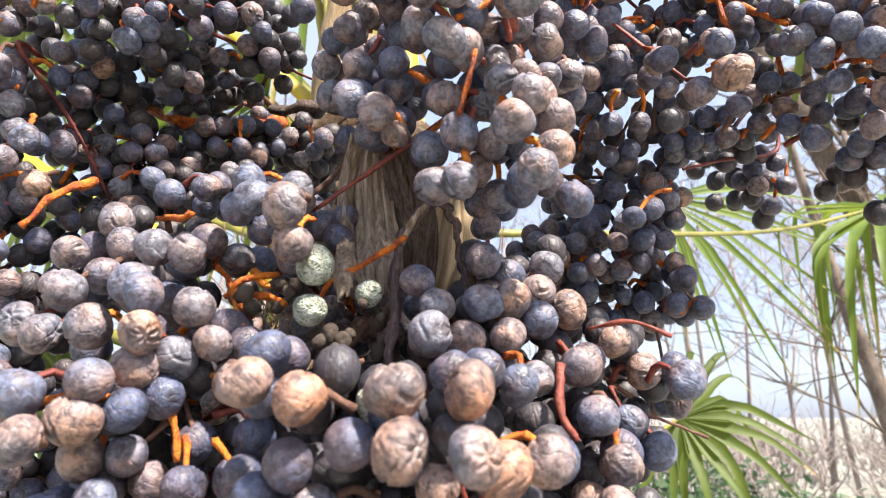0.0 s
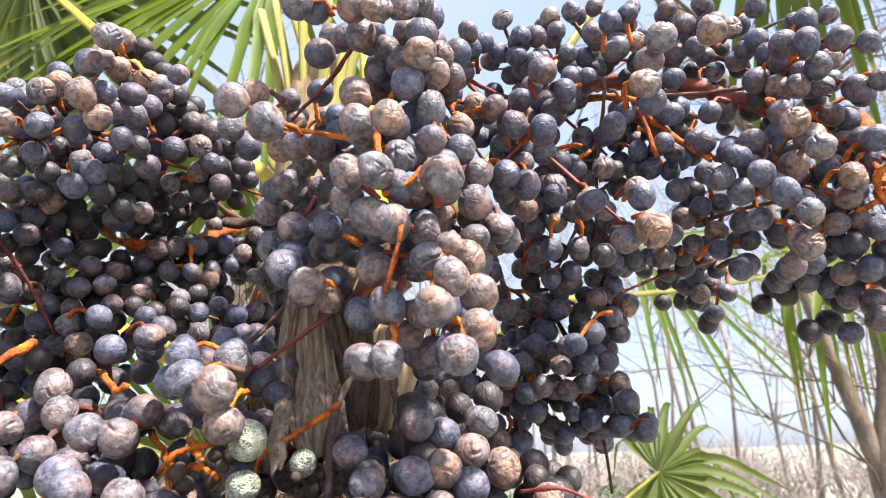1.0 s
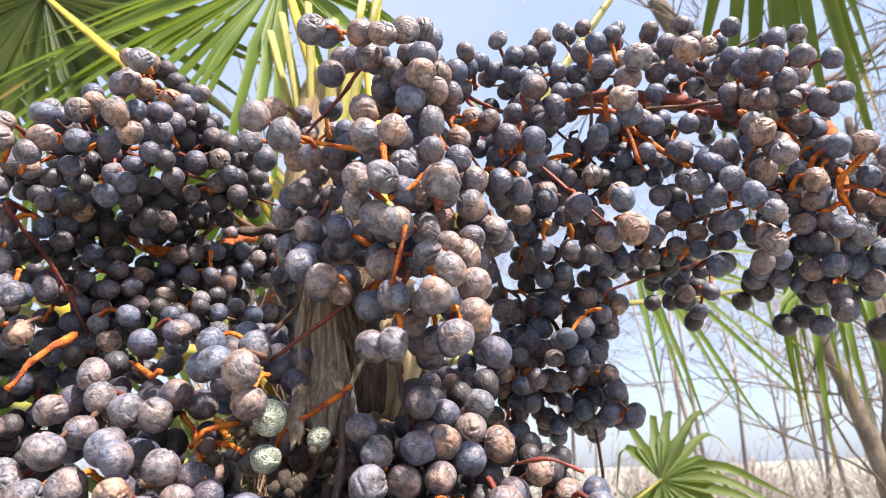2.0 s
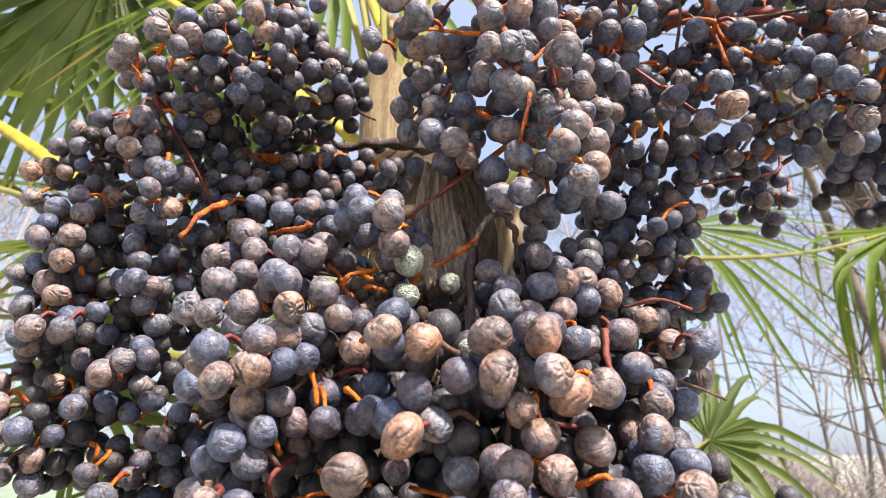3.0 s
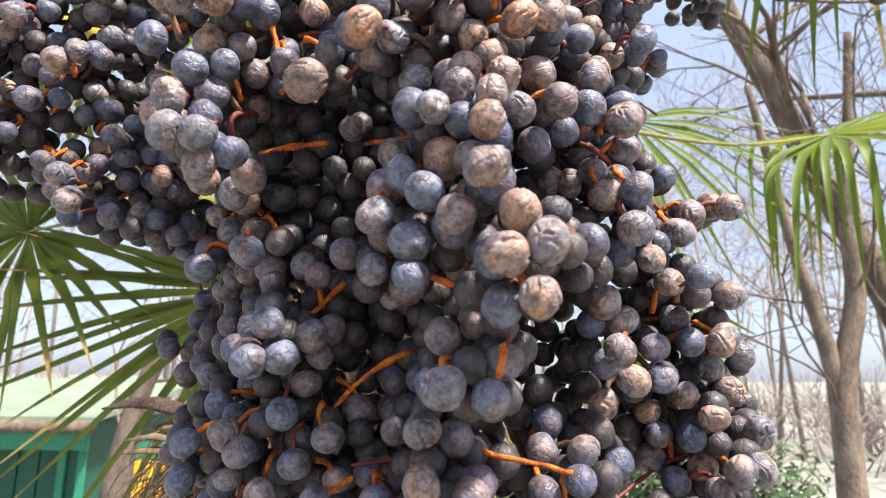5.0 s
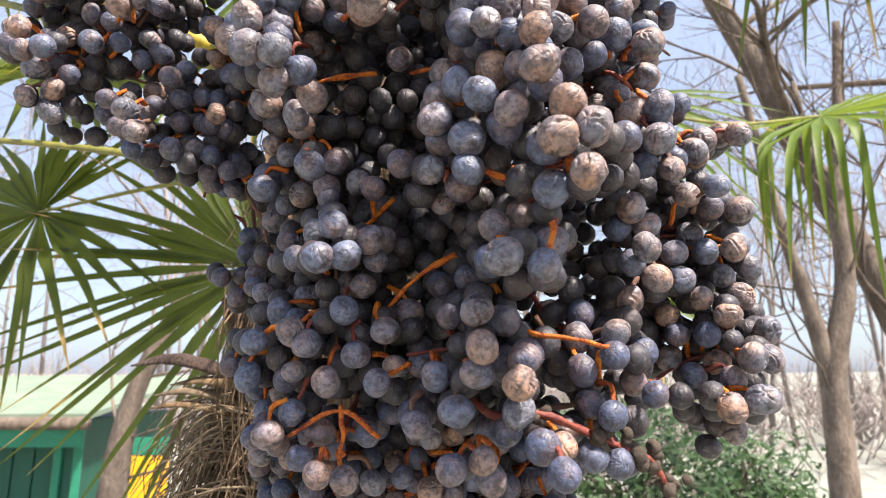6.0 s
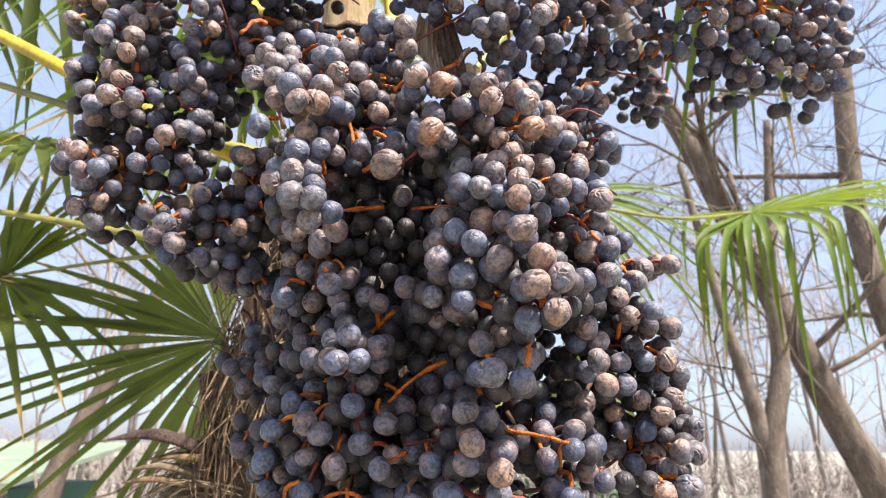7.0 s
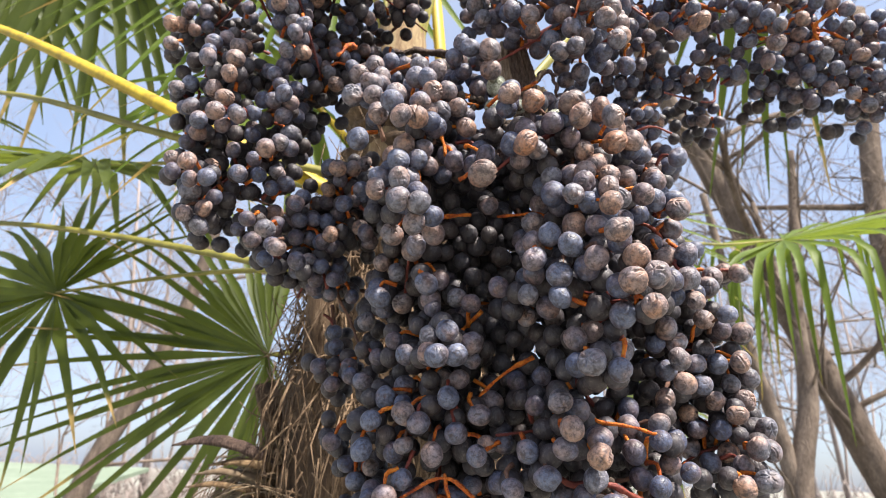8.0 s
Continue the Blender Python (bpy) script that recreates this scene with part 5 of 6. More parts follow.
stem(MAIN, [(0.005, 0.224, 2.271), (-0.003, 0.224, 2.265), (-0.007, 0.218, 2.256), (0.000, 0.213, 2.255)], (0.0012, 0.0010), STALK_BROWN)
stem(LEFT, [(-0.080, 0.372, 2.404), (-0.083, 0.350, 2.393), (-0.090, 0.322, 2.377), (-0.108, 0.307, 2.373), (-0.126, 0.314, 2.384), (-0.131, 0.303, 2.389)], (0.0046, 0.0030))
stem(LEFT, [(-0.093, 0.277, 2.428), (-0.093, 0.272, 2.4208), (-0.094, 0.2627, 2.400), (-0.097, 0.262, 2.388)], (0.0020, 0.0014))
stem(LEFT, [(-0.080, 0.372, 2.408), (-0.090, 0.352, 2.413), (-0.098, 0.340, 2.418)], (0.0022, 0.0014), STALK_BROWN)
stem(RIGHT, [(0.030, 0.440, 2.480), (0.110, 0.330, 2.462), (0.1510, 0.2868, 2.4326), (0.1600, 0.2719, 2.4180), (0.1720, 0.2688, 2.4116), (0.1790, 0.2640, 2.4060)], (0.0044, 0.0030), STALK_RED)
stem(RIGHT, [(0.1700, 0.2690, 2.4120), (0.1755, 0.2573, 2.4164), (0.1800, 0.2480, 2.4200)], (0.0022, 0.0016))
stem(RIGHT, [(0.1740, 0.2680, 2.4090), (0.1790, 0.2560, 2.3980), (0.1873, 0.2576, 2.4019), (0.1960, 0.2560, 2.4040), (0.2070, 0.2540, 2.4080)], (0.0024, 0.0014))
stem(RIGHT, [(0.1850, 0.2570, 2.4010), (0.1880, 0.2560, 2.3940), (0.1900, 0.2540, 2.3880)], (0.0014, 0.0010))
stem(RIGHT, [(0.1060, 0.3000, 2.4360), (0.1184, 0.2632, 2.4134), (0.1260, 0.2660, 2.4060), (0.1339, 0.2669, 2.3981), (0.1402, 0.2502, 2.3785)], (0.0026, 0.0018))
stem(RIGHT, [(0.1215, 0.2650, 2.4100), (0.1245, 0.2640, 2.3960), (0.1262, 0.2630, 2.3830)], (0.0018, 0.0012))
stem(RIGHT, [(0.2080, 0.2620, 2.4000), (0.2005, 0.2522, 2.3830), (0.1990, 0.2480, 2.3660), (0.1930, 0.2450, 2.3560), (0.1844, 0.2440, 2.3541)], (0.0036, 0.0014))
stem(RIGHT, [(0.2000, 0.2510, 2.3800), (0.1930, 0.2480, 2.3760), (0.1890, 0.2450, 2.3680)], (0.0016, 0.0010))
stem(RIGHT, [(0.185, 0.290, 2.462), (0.201, 0.288, 2.467), (0.217, 0.288, 2.471)], (0.0010, 0.0007), SCAR, "bare_twig", "bare black twig", 1.0, 0.3)
stem(LEFT, [(-0.0885, 0.2800, 2.4362), (-0.0878, 0.2800, 2.4431), (-0.0872, 0.2800, 2.4497), (-0.0847, 0.2800, 2.4508)], (0.0007, 0.0006), SCAR, "bare_twig", "bare black twig end", 1.0, 0.4)
# fork of an orange side stalk at the end of the long branch
stem(RIGHT, [(0.2080, 0.2360, 2.3790), (0.2010, 0.2390, 2.3720), (0.1940, 0.2420, 2.3650), (0.1980, 0.2460, 2.3530)], (0.0016, 0.0020))
stem(RIGHT, [(0.1950, 0.2430, 2.3630), (0.2040, 0.2430, 2.3620), (0.2150, 0.2430, 2.3580)], (0.0018, 0.0010))
stem(CENTRE, [(0.015, 0.260, 2.400), (0.021, 0.204, 2.370), (0.025, 0.197, 2.347), (0.029, 0.195, 2.332), (0.025, 0.195, 2.316)], (0.0024, 0.0011))
stem(CENTRE, [(-0.013, 0.208, 2.375), (0.002, 0.208, 2.372), (0.019, 0.204, 2.366)], (0.0010, 0.0014))
stem(CENTRE, [(0.025, 0.194, 2.344), (0.031, 0.193, 2.347), (0.036, 0.194, 2.352)], (0.0014, 0.0010))
stem(LEFT, [(-0.160, 0.270, 2.420), (-0.140, 0.264, 2.417), (-0.122, 0.266, 2.414)], (0.0013, 0.0018))
stem(LEFT, [(-0.091, 0.254, 2.424), (-0.084, 0.255, 2.416), (-0.079, 0.262, 2.405)], (0.0011, 0.0015))
stem(LEFT, [(-0.090, 0.228, 2.312), (-0.092, 0.213, 2.302), (-0.096, 0.208, 2.291)], (0.0024, 0.0015))
stem(MAIN, [(-0.0500, 0.2120, 2.2965), (-0.0534, 0.2133, 2.2950), (-0.0650, 0.2280, 2.3000), (-0.0773, 0.2451, 2.3053)], (0.0017, 0.0014))
stem(MAIN, [(-0.039, 0.214, 2.272), (-0.034, 0.216, 2.278), (-0.026, 0.219, 2.280)], (0.0011, 0.0015))
stem(MAIN, [(-0.037, 0.214, 2.274), (-0.033, 0.209, 2.267), (-0.029, 0.206, 2.262)], (0.0012, 0.0009))
for ends in (((-0.0450, 2.2840), (-0.0393, 2.2773), (-0.0338, 2.2729)), ((-0.0331, 2.2815), (-0.0300, 2.2770), (-0.0270, 2.2753)), ((-0.0393, 2.2773), (-0.0350, 2.2700), (-0.0305, 2.2676)), ((-0.0338, 2.2729), (-0.0280, 2.2735), (-0.0223, 2.2705))):
    stem(MAIN, [(x, 0.2200 - 0.003 * i, z) for i, (x, z) in enumerate(ends)], (0.0016, 0.0012))
stem(MAIN, [(-0.050, 0.204, 2.244), (-0.054, 0.195, 2.238), (-0.056, 0.191, 2.230)], (0.0021, 0.0013))
stem(MAIN, [(-0.043, 0.198, 2.249), (-0.041, 0.197, 2.240), (-0.039, 0.197, 2.231)], (0.0013, 0.0011))
stem(MAIN, [(-0.012, 0.211, 2.207), (0.006, 0.196, 2.203), (0.007, 0.187, 2.191), (0.010, 0.178, 2.183)], (0.0013, 0.0012))
stem(MAIN, [(0.040, 0.206, 2.187), (0.050, 0.201, 2.177), (0.062, 0.207, 2.179)], (0.0015, 0.0010))
stem(MAIN, [(0.050, 0.204, 2.254), (0.049, 0.199, 2.243), (0.052, 0.198, 2.236)], (0.0010, 0.0009), STALK_RED)
stem(MAIN, [(0.014, 0.190, 2.244), (0.010, 0.184, 2.239), (-0.002, 0.184, 2.232), (-0.017, 0.194, 2.222)], (0.0013, 0.0010), STALK_RED)
stem(MAIN, [(0.060, 0.222, 2.265), (0.070, 0.215, 2.266), (0.080, 0.214, 2.262)], (0.0007, 0.0005), STALK_RED)
stem(LOW, [(-0.055, 0.213, 2.202), (-0.039, 0.212, 2.206), (-0.025, 0.213, 2.208)], (0.0013, 0.0016))
stem(LOW, [(-0.019, 0.217, 2.122), (-0.009, 0.210, 2.132), (0.004, 0.209, 2.140)], (0.0011, 0.0014))
stem(LOW, [(-0.036, 0.221, 2.145), (-0.027, 0.219, 2.153), (-0.018, 0.219, 2.162)], (0.0011, 0.0015))
stem(LOW, [(-0.003, 0.205, 2.102), (0.014, 0.194, 2.088), (0.028, 0.189, 2.088), (0.045, 0.194, 2.081), (0.055, 0.197, 2.077), (0.063, 0.200, 2.073), (0.069, 0.202, 2.065)], (0.0012, 0.0009), STALK_RED, "dry_stalk", "bare dark brown stalk end with scars", 1.0, 0.35)
stem(LOW, [(0.015, 0.200, 2.130), (0.025, 0.194, 2.113), (0.036, 0.189, 2.110), (0.050, 0.189, 2.107)], (0.0013, 0.0010))
stem(LOW, [(-0.052, 0.217, 2.079), (-0.034, 0.209, 2.088), (-0.021, 0.206, 2.080)], (0.0011, 0.0011))
stem(LOW, [(-0.034, 0.210, 2.089), (-0.032, 0.206, 2.080), (-0.033, 0.204, 2.073)], (0.0012, 0.0009))
stem(MAIN, [(0.078, 0.240, 2.243), (0.087, 0.243, 2.240), (0.099, 0.250, 2.236)], (0.0006, 0.0004), STALK_BROWN, "bare_twig")
for spot, size in (((-0.0134, 0.2092, 2.2802), 1.08), ((-0.0147, 0.2116, 2.2684), 0.93), ((0.0, 0.2172, 2.2740), 0.78), ((0.0090, 0.1792, 2.2440), 0.85), ((-0.0247, 0.2260, 2.3064), 0.8)):
    tagged(place_berry(MAIN, spot, size, mesh=dice.choice(PALE)), "shrivelled pale green-grey mouldy fruit")

tagged(place_berry(MAIN, (-0.0420, 0.2330, 2.2880), 0.8, mesh=PALE[1].copy()), "dried tan speckled fruit").data.materials[0] = MOULD_TAN


def shrivelled(bunch, spots, spread, count):
    """Tiny unripe fruits that dried up on their stalks."""
    for _ in range(count):
        c = Vector(dice.choice(spots)) + Vector([dice.gauss(0, spread) for _ in range(3)])
        ob = link_mesh("shrivelled_fruit", dice.choice(TINY), None, bunch)
        ob.matrix_basis = Matrix.Translation(c) @ turned(dice) @ Matrix.Scale(dice.uniform(0.28, 0.50), 4)


TINY = [berry_mesh("shrivelled_fruit", 130 + i, 3, (3, 8, 1), SCAR) for i in range(4)]
shrivelled(LOW, [(0.028, 0.189, 2.088), (0.045, 0.194, 2.081), (0.055, 0.197, 2.077), (0.063, 0.200, 2.073), (0.069, 0.202, 2.065)], 0.0022, 34)
shrivelled(MAIN, [(-0.030, 0.213, 2.272), (-0.022, 0.217, 2.276), (0.002, 0.217, 2.268), (0.006, 0.224, 2.258), (-0.008, 0.214, 2.262)], 0.0030, 26)
shrivelled(RIGHT, [(0.131, 0.292, 2.418), (0.214, 0.284, 2.410), (0.160, 0.306, 2.446)], 0.0030, 18)

# ---- the palm that carries the fruits ----
def leaf_segment(length, width, fold, droop, curl, down, rng):
    """One folded blade segment along +x that bends over towards down; its uv runs along it."""
    bm = bmesh.new()
    uv = bm.loops.layers.uv.new("UVMap")
    rows, n = [], 13
    sway, kink = rng.uniform(-0.08, 0.08), rng.uniform(0.18, 0.55)
    p, side = Vector((0, 0, 0)), Vector((0, 1, 0))
    for i in range(n):
        u = i / (n - 1)
        w = width * (0.04 + 0.96 * min(1.0, u / 0.33)) * (1.0 if u < 0.33 else max(0.03, (0.74 if u > 0.36 else 1.0) * (1 - ((u - 0.33) / 0.67) ** 1.5)))
        a = max(0.0, min(1.0, (u - kink) / 0.4))
        k = min(0.95, droop * 0.63 * a * a * (3 - 2 * a))
        d = (Vector((1, sway * u, 0)) * (1 - k) + down * k).normalized()
        side = (side - d * side.dot(d)).normalized()
        up = d.cross(side)
        if i:
            p = p + d * length / (n - 1)
        tilt, f = curl * u, fold * w * (1 - 0.5 * u)
        rows.append([p - side * w / 2 + up * (f - tilt * w), p, p + side * w / 2 + up * (f + tilt * w)])
    verts = [[bm.verts.new(p) for p in row] for row in rows]
    for i in range(n - 1):
        for k in range(2):
            face = bm.faces.new((verts[i][k], verts[i][k + 1], verts[i + 1][k + 1], verts[i + 1][k]))
            for loop, (a, b) in zip(face.loops, ((i, k), (i, k + 1), (i + 1, k + 1), (i + 1, k))):
                loop[uv].uv = (b / 2, a / (n - 1))
    mesh = bpy.data.meshes.new("segment")
    bm.to_mesh(mesh)
    bm.free()
    for poly in mesh.polygons:
        poly.use_smooth = True
    return mesh


def fan_leaf(parent, hub, out, face, length, count, spread, stalk, material, stalk_material, seed, droop=0.5, thick=0.008, width=None, name="leaf"):
    """A fan leaf: its stalk, and stiff folded segments round the hub. out: the way of the middle segment; face: the blade's upper side."""
    rng = random.Random(seed)
    bm = bmesh.new()
    line = curve_points([*stalk, hub], 6)
    tube(bm, line, (thick * 1.25, thick * 0.7), 7, flat=0.6)
    leaf = part(name, bm, stalk_material, parent)
    out, face = Vector(out).normalized(), Vector(face).normalized()
    face = (face - out * face.dot(out)).normalized()
    side = face.cross(out)
    base = Matrix((out, side, face)).transposed().to_4x4()
    width = width or 2 * length * 0.31 * math.tan(radians(spread) / count / 2) * 1.08
    for i in range(count):
        a = radians(spread) * ((i + 0.5) / count - 0.5)
        long = length * (1 - 0.28 * abs(2 * (i + 0.5) / count - 1) ** 2) * rng.uniform(0.9, 1.05)
        tip = Euler((rng.uniform(-0.12, 0.12), 0.06 * abs(2 * i / count - 1) + rng.uniform(-0.04, 0.04), a + rng.uniform(-0.045, 0.045))).to_matrix().to_4x4()
        down = (base @ tip).to_3x3().inverted() @ Vector((0, 0, -1))
        mesh = leaf_segment(long, width, 0.35, droop * rng.uniform(0.6, 1.5), rng.uniform(-0.25, 0.25), down, rng)
        mesh.materials.append(material)
        ob = new("segment", mesh)
        ob.parent = leaf
        ob.matrix_basis = Matrix.Translation(hub) @ base @ tip
    return leaf


def palm():
    tree = thing("palm_tree", "fan palm with a shaggy brown fibrous trunk and green fan leaves", "palm tree")
    rng = random.Random(21)

    def girth(z):
        return 0.098 - 0.035 * max(0.0, min(1.0, (z - 2.18) / 0.2)) - 0.05 * max(0.0, min(1.0, (z - 2.62) / 0.16))

    bm = bmesh.new()
    spine = curve_points([(-0.05, 0.57, -0.05), (-0.055, 0.57, 0.8), (-0.06, 0.57, 1.6), (-0.06, 0.56, 2.05), (-0.052, 0.55, 2.3), (-0.060, 0.54, 2.40), (-0.066, 0.53, 2.47)], 10)
    tube(bm, spine, [girth(p.z) + 0.006 * math.sin(i * 2.1) for i, p in enumerate(spine)], 22, rough=0.09, rng=rng)
    trunk = part("trunk", bm, FIBRE, tree, "brown fibrous trunk")
    # old leaf bases, in a spiral
    for i in range(22):
        a, z = i * 2.4, 1.50 + i * 0.033
        d = Vector((math.cos(a), math.sin(a), 0))
        bm = bmesh.new()
        foot = Vector((-0.058, 0.56, z)) + d * (girth(z) - 0.012)
        tube(bm, curve_points([foot, foot + d * 0.015 + Vector((0, 0, 0.05)), foot + d * (0.022 + 0.02 * rng.random()) + Vector((0, 0, 0.11))], 4), (0.026, 0.012), 7, flat=0.45, rough=0.12, rng=rng)
        part("leaf_base", bm, FIBRE, trunk)
    # loose fibre: fine hairs in tangled mats
    bm = bmesh.new()
    for i in range(3800):
        a, z = rng.uniform(0, 6.283), rng.uniform(1.6, 2.36)
        d = Vector((math.cos(a), math.sin(a), 0))
        p = Vector((-0.055, 0.555, z)) + d * (girth(z) + rng.uniform(-0.006, 0.02))
        t = Vector((-d.y, d.x, 0)) * rng.uniform(-0.05, 0.05) + d * rng.uniform(-0.01, 0.03) + Vector((0, 0, rng.uniform(-0.14, 0.10)))
        tube(bm, [p, p + t * 0.5 + d * rng.uniform(0, 0.015), p + t], (0.0009, 0.0004), 3)
    part("fibre", bm, HAIR_DARK, tree, "loose brown fibre", kind="stuff")
    # the pale sheath at the top, and the feet of the young leaves that rise from it
    bm = bmesh.new()
    line = curve_points([(-0.066, 0.520, 2.34), (-0.070, 0.512, 2.42), (-0.074, 0.508, 2.50), (-0.074, 0.512, 2.58), (-0.072, 0.520, 2.62)], 8)
    tube(bm, line, [0.038 - 0.018 * (i / (len(line) - 1)) ** 1.3 for i in range(len(line))], 28, flat=0.8, rough=0.05, rng=rng)
    part("leaf_sheath", bm, SHEATH, tree, "pale straw-coloured fibrous leaf sheath")
    for i in range(6):
        a = -2.9 + i * 0.55
        d = Vector((math.cos(a), 0.8 * math.sin(a), 0))
        foot = Vector((-0.074, 0.512, 2.49 + 0.012 * (i % 3))) + d * 0.022
        bm = bmesh.new()
        tube(bm, curve_points([foot - d * 0.006, foot + d * 0.004 + Vector((0, 0, 0.07)), foot + d * (0.020 + 0.012 * rng.random()) + Vector((0, 0, 0.16 + 0.05 * rng.random()))], 5), (0.0075, 0.0040), 8, flat=0.45, rough=0.06, rng=rng)
        part("leaf_foot", bm, LEAF_FOOT, tree, "yellow-green foot of a young leaf")
    # dead frond: strands that run out from the trunk, arch and hang
    bm = bmesh.new()
    a, b, c = Vector((-0.103, 0.574, 2.095)), Vector((-0.162, 0.572, 2.109)), Vector((-0.215, 0.578, 2.101))
    for i in range(520):
        low = rng.random()
        off = Vector((rng.gauss(0, 0.012), rng.gauss(0, 0.03), -0.11 * low + rng.gauss(0, 0.005)))
        end = rng.uniform(0.35, 1.0)
        far = b + (c - b) * end + off * 1.1 + Vector((0, 0, -0.02 * end))
        tip = far + Vector((rng.uniform(-0.03, 0.0), rng.uniform(-0.02, 0.02), rng.uniform(-0.07, -0.01)))
        tube(bm, curve_points([a + off, b + off * 1.05 + Vector((0, 0, rng.gauss(0, 0.004))), far, tip], 3), (0.0011, 0.0004), 3)
    part("dead_frond", bm, HAIR, tree, "dry brown hanging frond", kind="stuff")
    # dry blades of old leaf bases above the loose fibre
    for line, thick, mat in (
        ([(-0.2448, 0.5094, 2.1087), (-0.2131, 0.5044, 2.1140), (-0.1808, 0.5044, 2.1082), (-0.1465, 0.5194, 2.0915)], 0.0065, SPATHE_DARK),
        ([(-0.2126, 0.5094, 2.0940), (-0.1840, 0.5034, 2.0976), (-0.1580, 0.5094, 2.0934), (-0.1407, 0.5394, 2.0823)], 0.0050, SHEATH),
        ([(-0.2252, 0.5094, 2.0859), (-0.1966, 0.5034, 2.0895), (-0.1709, 0.5094, 2.0853), (-0.1400, 0.5394, 2.0740)], 0.0042, HAIR),
        ([(-0.2285, 0.5094, 2.0759), (-0.2000, 0.5034, 2.0796), (-0.1745, 0.5094, 2.0752), (-0.1392, 0.5394, 2.0635)], 0.0040, SHEATH),
    ):
        bm = bmesh.new()
        ends = curve_points(line, 6)
        tube(bm, ends, [thick * (0.12 + 0.88 * math.sin(min(1.0, i / 9) * 1.57)) for i in range(len(ends))], 8, flat=0.5, rough=0.12, rng=rng)
        part("dry_leaf_base", bm, mat, tree, "dry curved blade of an old leaf base")
    return tree


PALM = palm()
# leaves on the left: hub, the middle segment's way, the upper side, length, segments, spread, stalk
fan_leaf(PALM, (-0.594, 0.915, 2.343), (-0.75, 0.1, -0.2), (0.25, -0.8, 0.45), 0.36, 30, 310, [(-0.10, 0.58, 2.30), (-0.34, 0.78, 2.345)], LEAF, PETIOLE_GREEN, 1, 0.35, 0.005)
fan_leaf(PALM, (-0.245, 0.845, 2.25), (-0.95, 0.05, -0.22), (0.1, -0.95, 0.25), 0.42, 34, 215, [(-0.06, 0.62, 2.20), (-0.14, 0.74, 2.24)], LEAF, PETIOLE_GREEN, 2, 0.12, 0.006)
fan_leaf(PALM, (-0.534, 0.814, 2.518), (-0.9, 0.1, 0.0), (0.05, -0.35, 0.9), 0.38, 26, 290, [(-0.08, 0.56, 2.36), (-0.30, 0.68, 2.46)], LEAF, PETIOLE_GREEN, 3, 0.45, 0.005)
fan_leaf(PALM, (-0.98, 0.85, 2.83), (-0.9, 0.1, 0.2), (0.2, -0.5, 0.8), 0.40, 18, 240, [(-0.09, 0.50, 2.33), (-0.26, 0.46, 2.395), (-0.586, 0.624, 2.606)], LEAF, PETIOLE, 4, 0.4, 0.0098)
fan_leaf(PALM, (-1.00, 0.98, 2.70), (-0.9, 0.1, 0.1), (0.2, -0.5, 0.8), 0.40, 18, 240, [(-0.07, 0.46, 2.34), (-0.276, 0.475, 2.384), (-0.581, 0.652, 2.53)], LEAF, PETIOLE_GREEN, 5, 0.4, 0.0052)
fan_leaf(PALM, (-1.05, 1.05, 2.46), (-0.9, 0.1, -0.1), (0.2, -0.5, 0.8), 0.40, 18, 240, [(-0.08, 0.50, 2.24), (-0.187, 0.53, 2.281), (-0.604, 0.758, 2.394)], LEAF, PETIOLE_GREEN, 6, 0.4, 0.0055)
fan_leaf(PALM, (-0.636, 0.838, 3.043), (-0.15, 0.1, -0.95), (0.1, -0.9, 0.0), 0.52, 40, 240, [(-0.06, 0.54, 2.46), (-0.290, 0.581, 2.677)], LEAF, PETIOLE, 7, 0.25, 0.007, 0.030)
fan_leaf(PALM, (-0.911, 1.050, 3.091), (0.2, 0.1, -0.95), (0.1, -0.9, 0.1), 0.42, 28, 240, [(-0.06, 0.56, 2.46), (-0.45, 0.95, 2.95)], LEAF, PETIOLE_GREEN, 13, 0.3, 0.007, 0.028)
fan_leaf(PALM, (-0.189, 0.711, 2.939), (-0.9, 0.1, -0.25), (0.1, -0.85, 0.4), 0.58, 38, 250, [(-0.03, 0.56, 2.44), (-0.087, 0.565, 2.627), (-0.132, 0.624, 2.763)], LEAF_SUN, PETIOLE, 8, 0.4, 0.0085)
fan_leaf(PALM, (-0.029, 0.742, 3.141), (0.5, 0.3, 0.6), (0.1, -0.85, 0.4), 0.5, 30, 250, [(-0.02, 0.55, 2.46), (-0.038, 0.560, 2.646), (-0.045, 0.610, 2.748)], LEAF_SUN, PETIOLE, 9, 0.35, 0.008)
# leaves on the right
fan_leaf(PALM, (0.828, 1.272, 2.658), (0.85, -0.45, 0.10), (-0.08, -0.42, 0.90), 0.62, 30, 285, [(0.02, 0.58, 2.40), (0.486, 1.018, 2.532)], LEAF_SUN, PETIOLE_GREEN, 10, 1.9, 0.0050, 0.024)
fan_leaf(PALM, (0.608, 0.794, 3.400), (0.020, 0.255, -0.967), (-0.1, -0.95, -0.1), 0.82, 9, 34, [(0.02, 0.58, 2.46), (0.35, 0.85, 3.05)], LEAF_MID, PETIOLE_GREEN, 11, 0.1, 0.006, 0.040)
fan_leaf(PALM, (0.348, 1.10, 2.249), (0.85, -0.25, -0.10), (-0.25, -0.80, 0.50), 0.22, 18, 270, [(0.02, 0.62, 2.12), (0.20, 0.90, 2.19)], LEAF_MID, PETIOLE_GREEN, 12, 0.9, 0.006, 0.022)
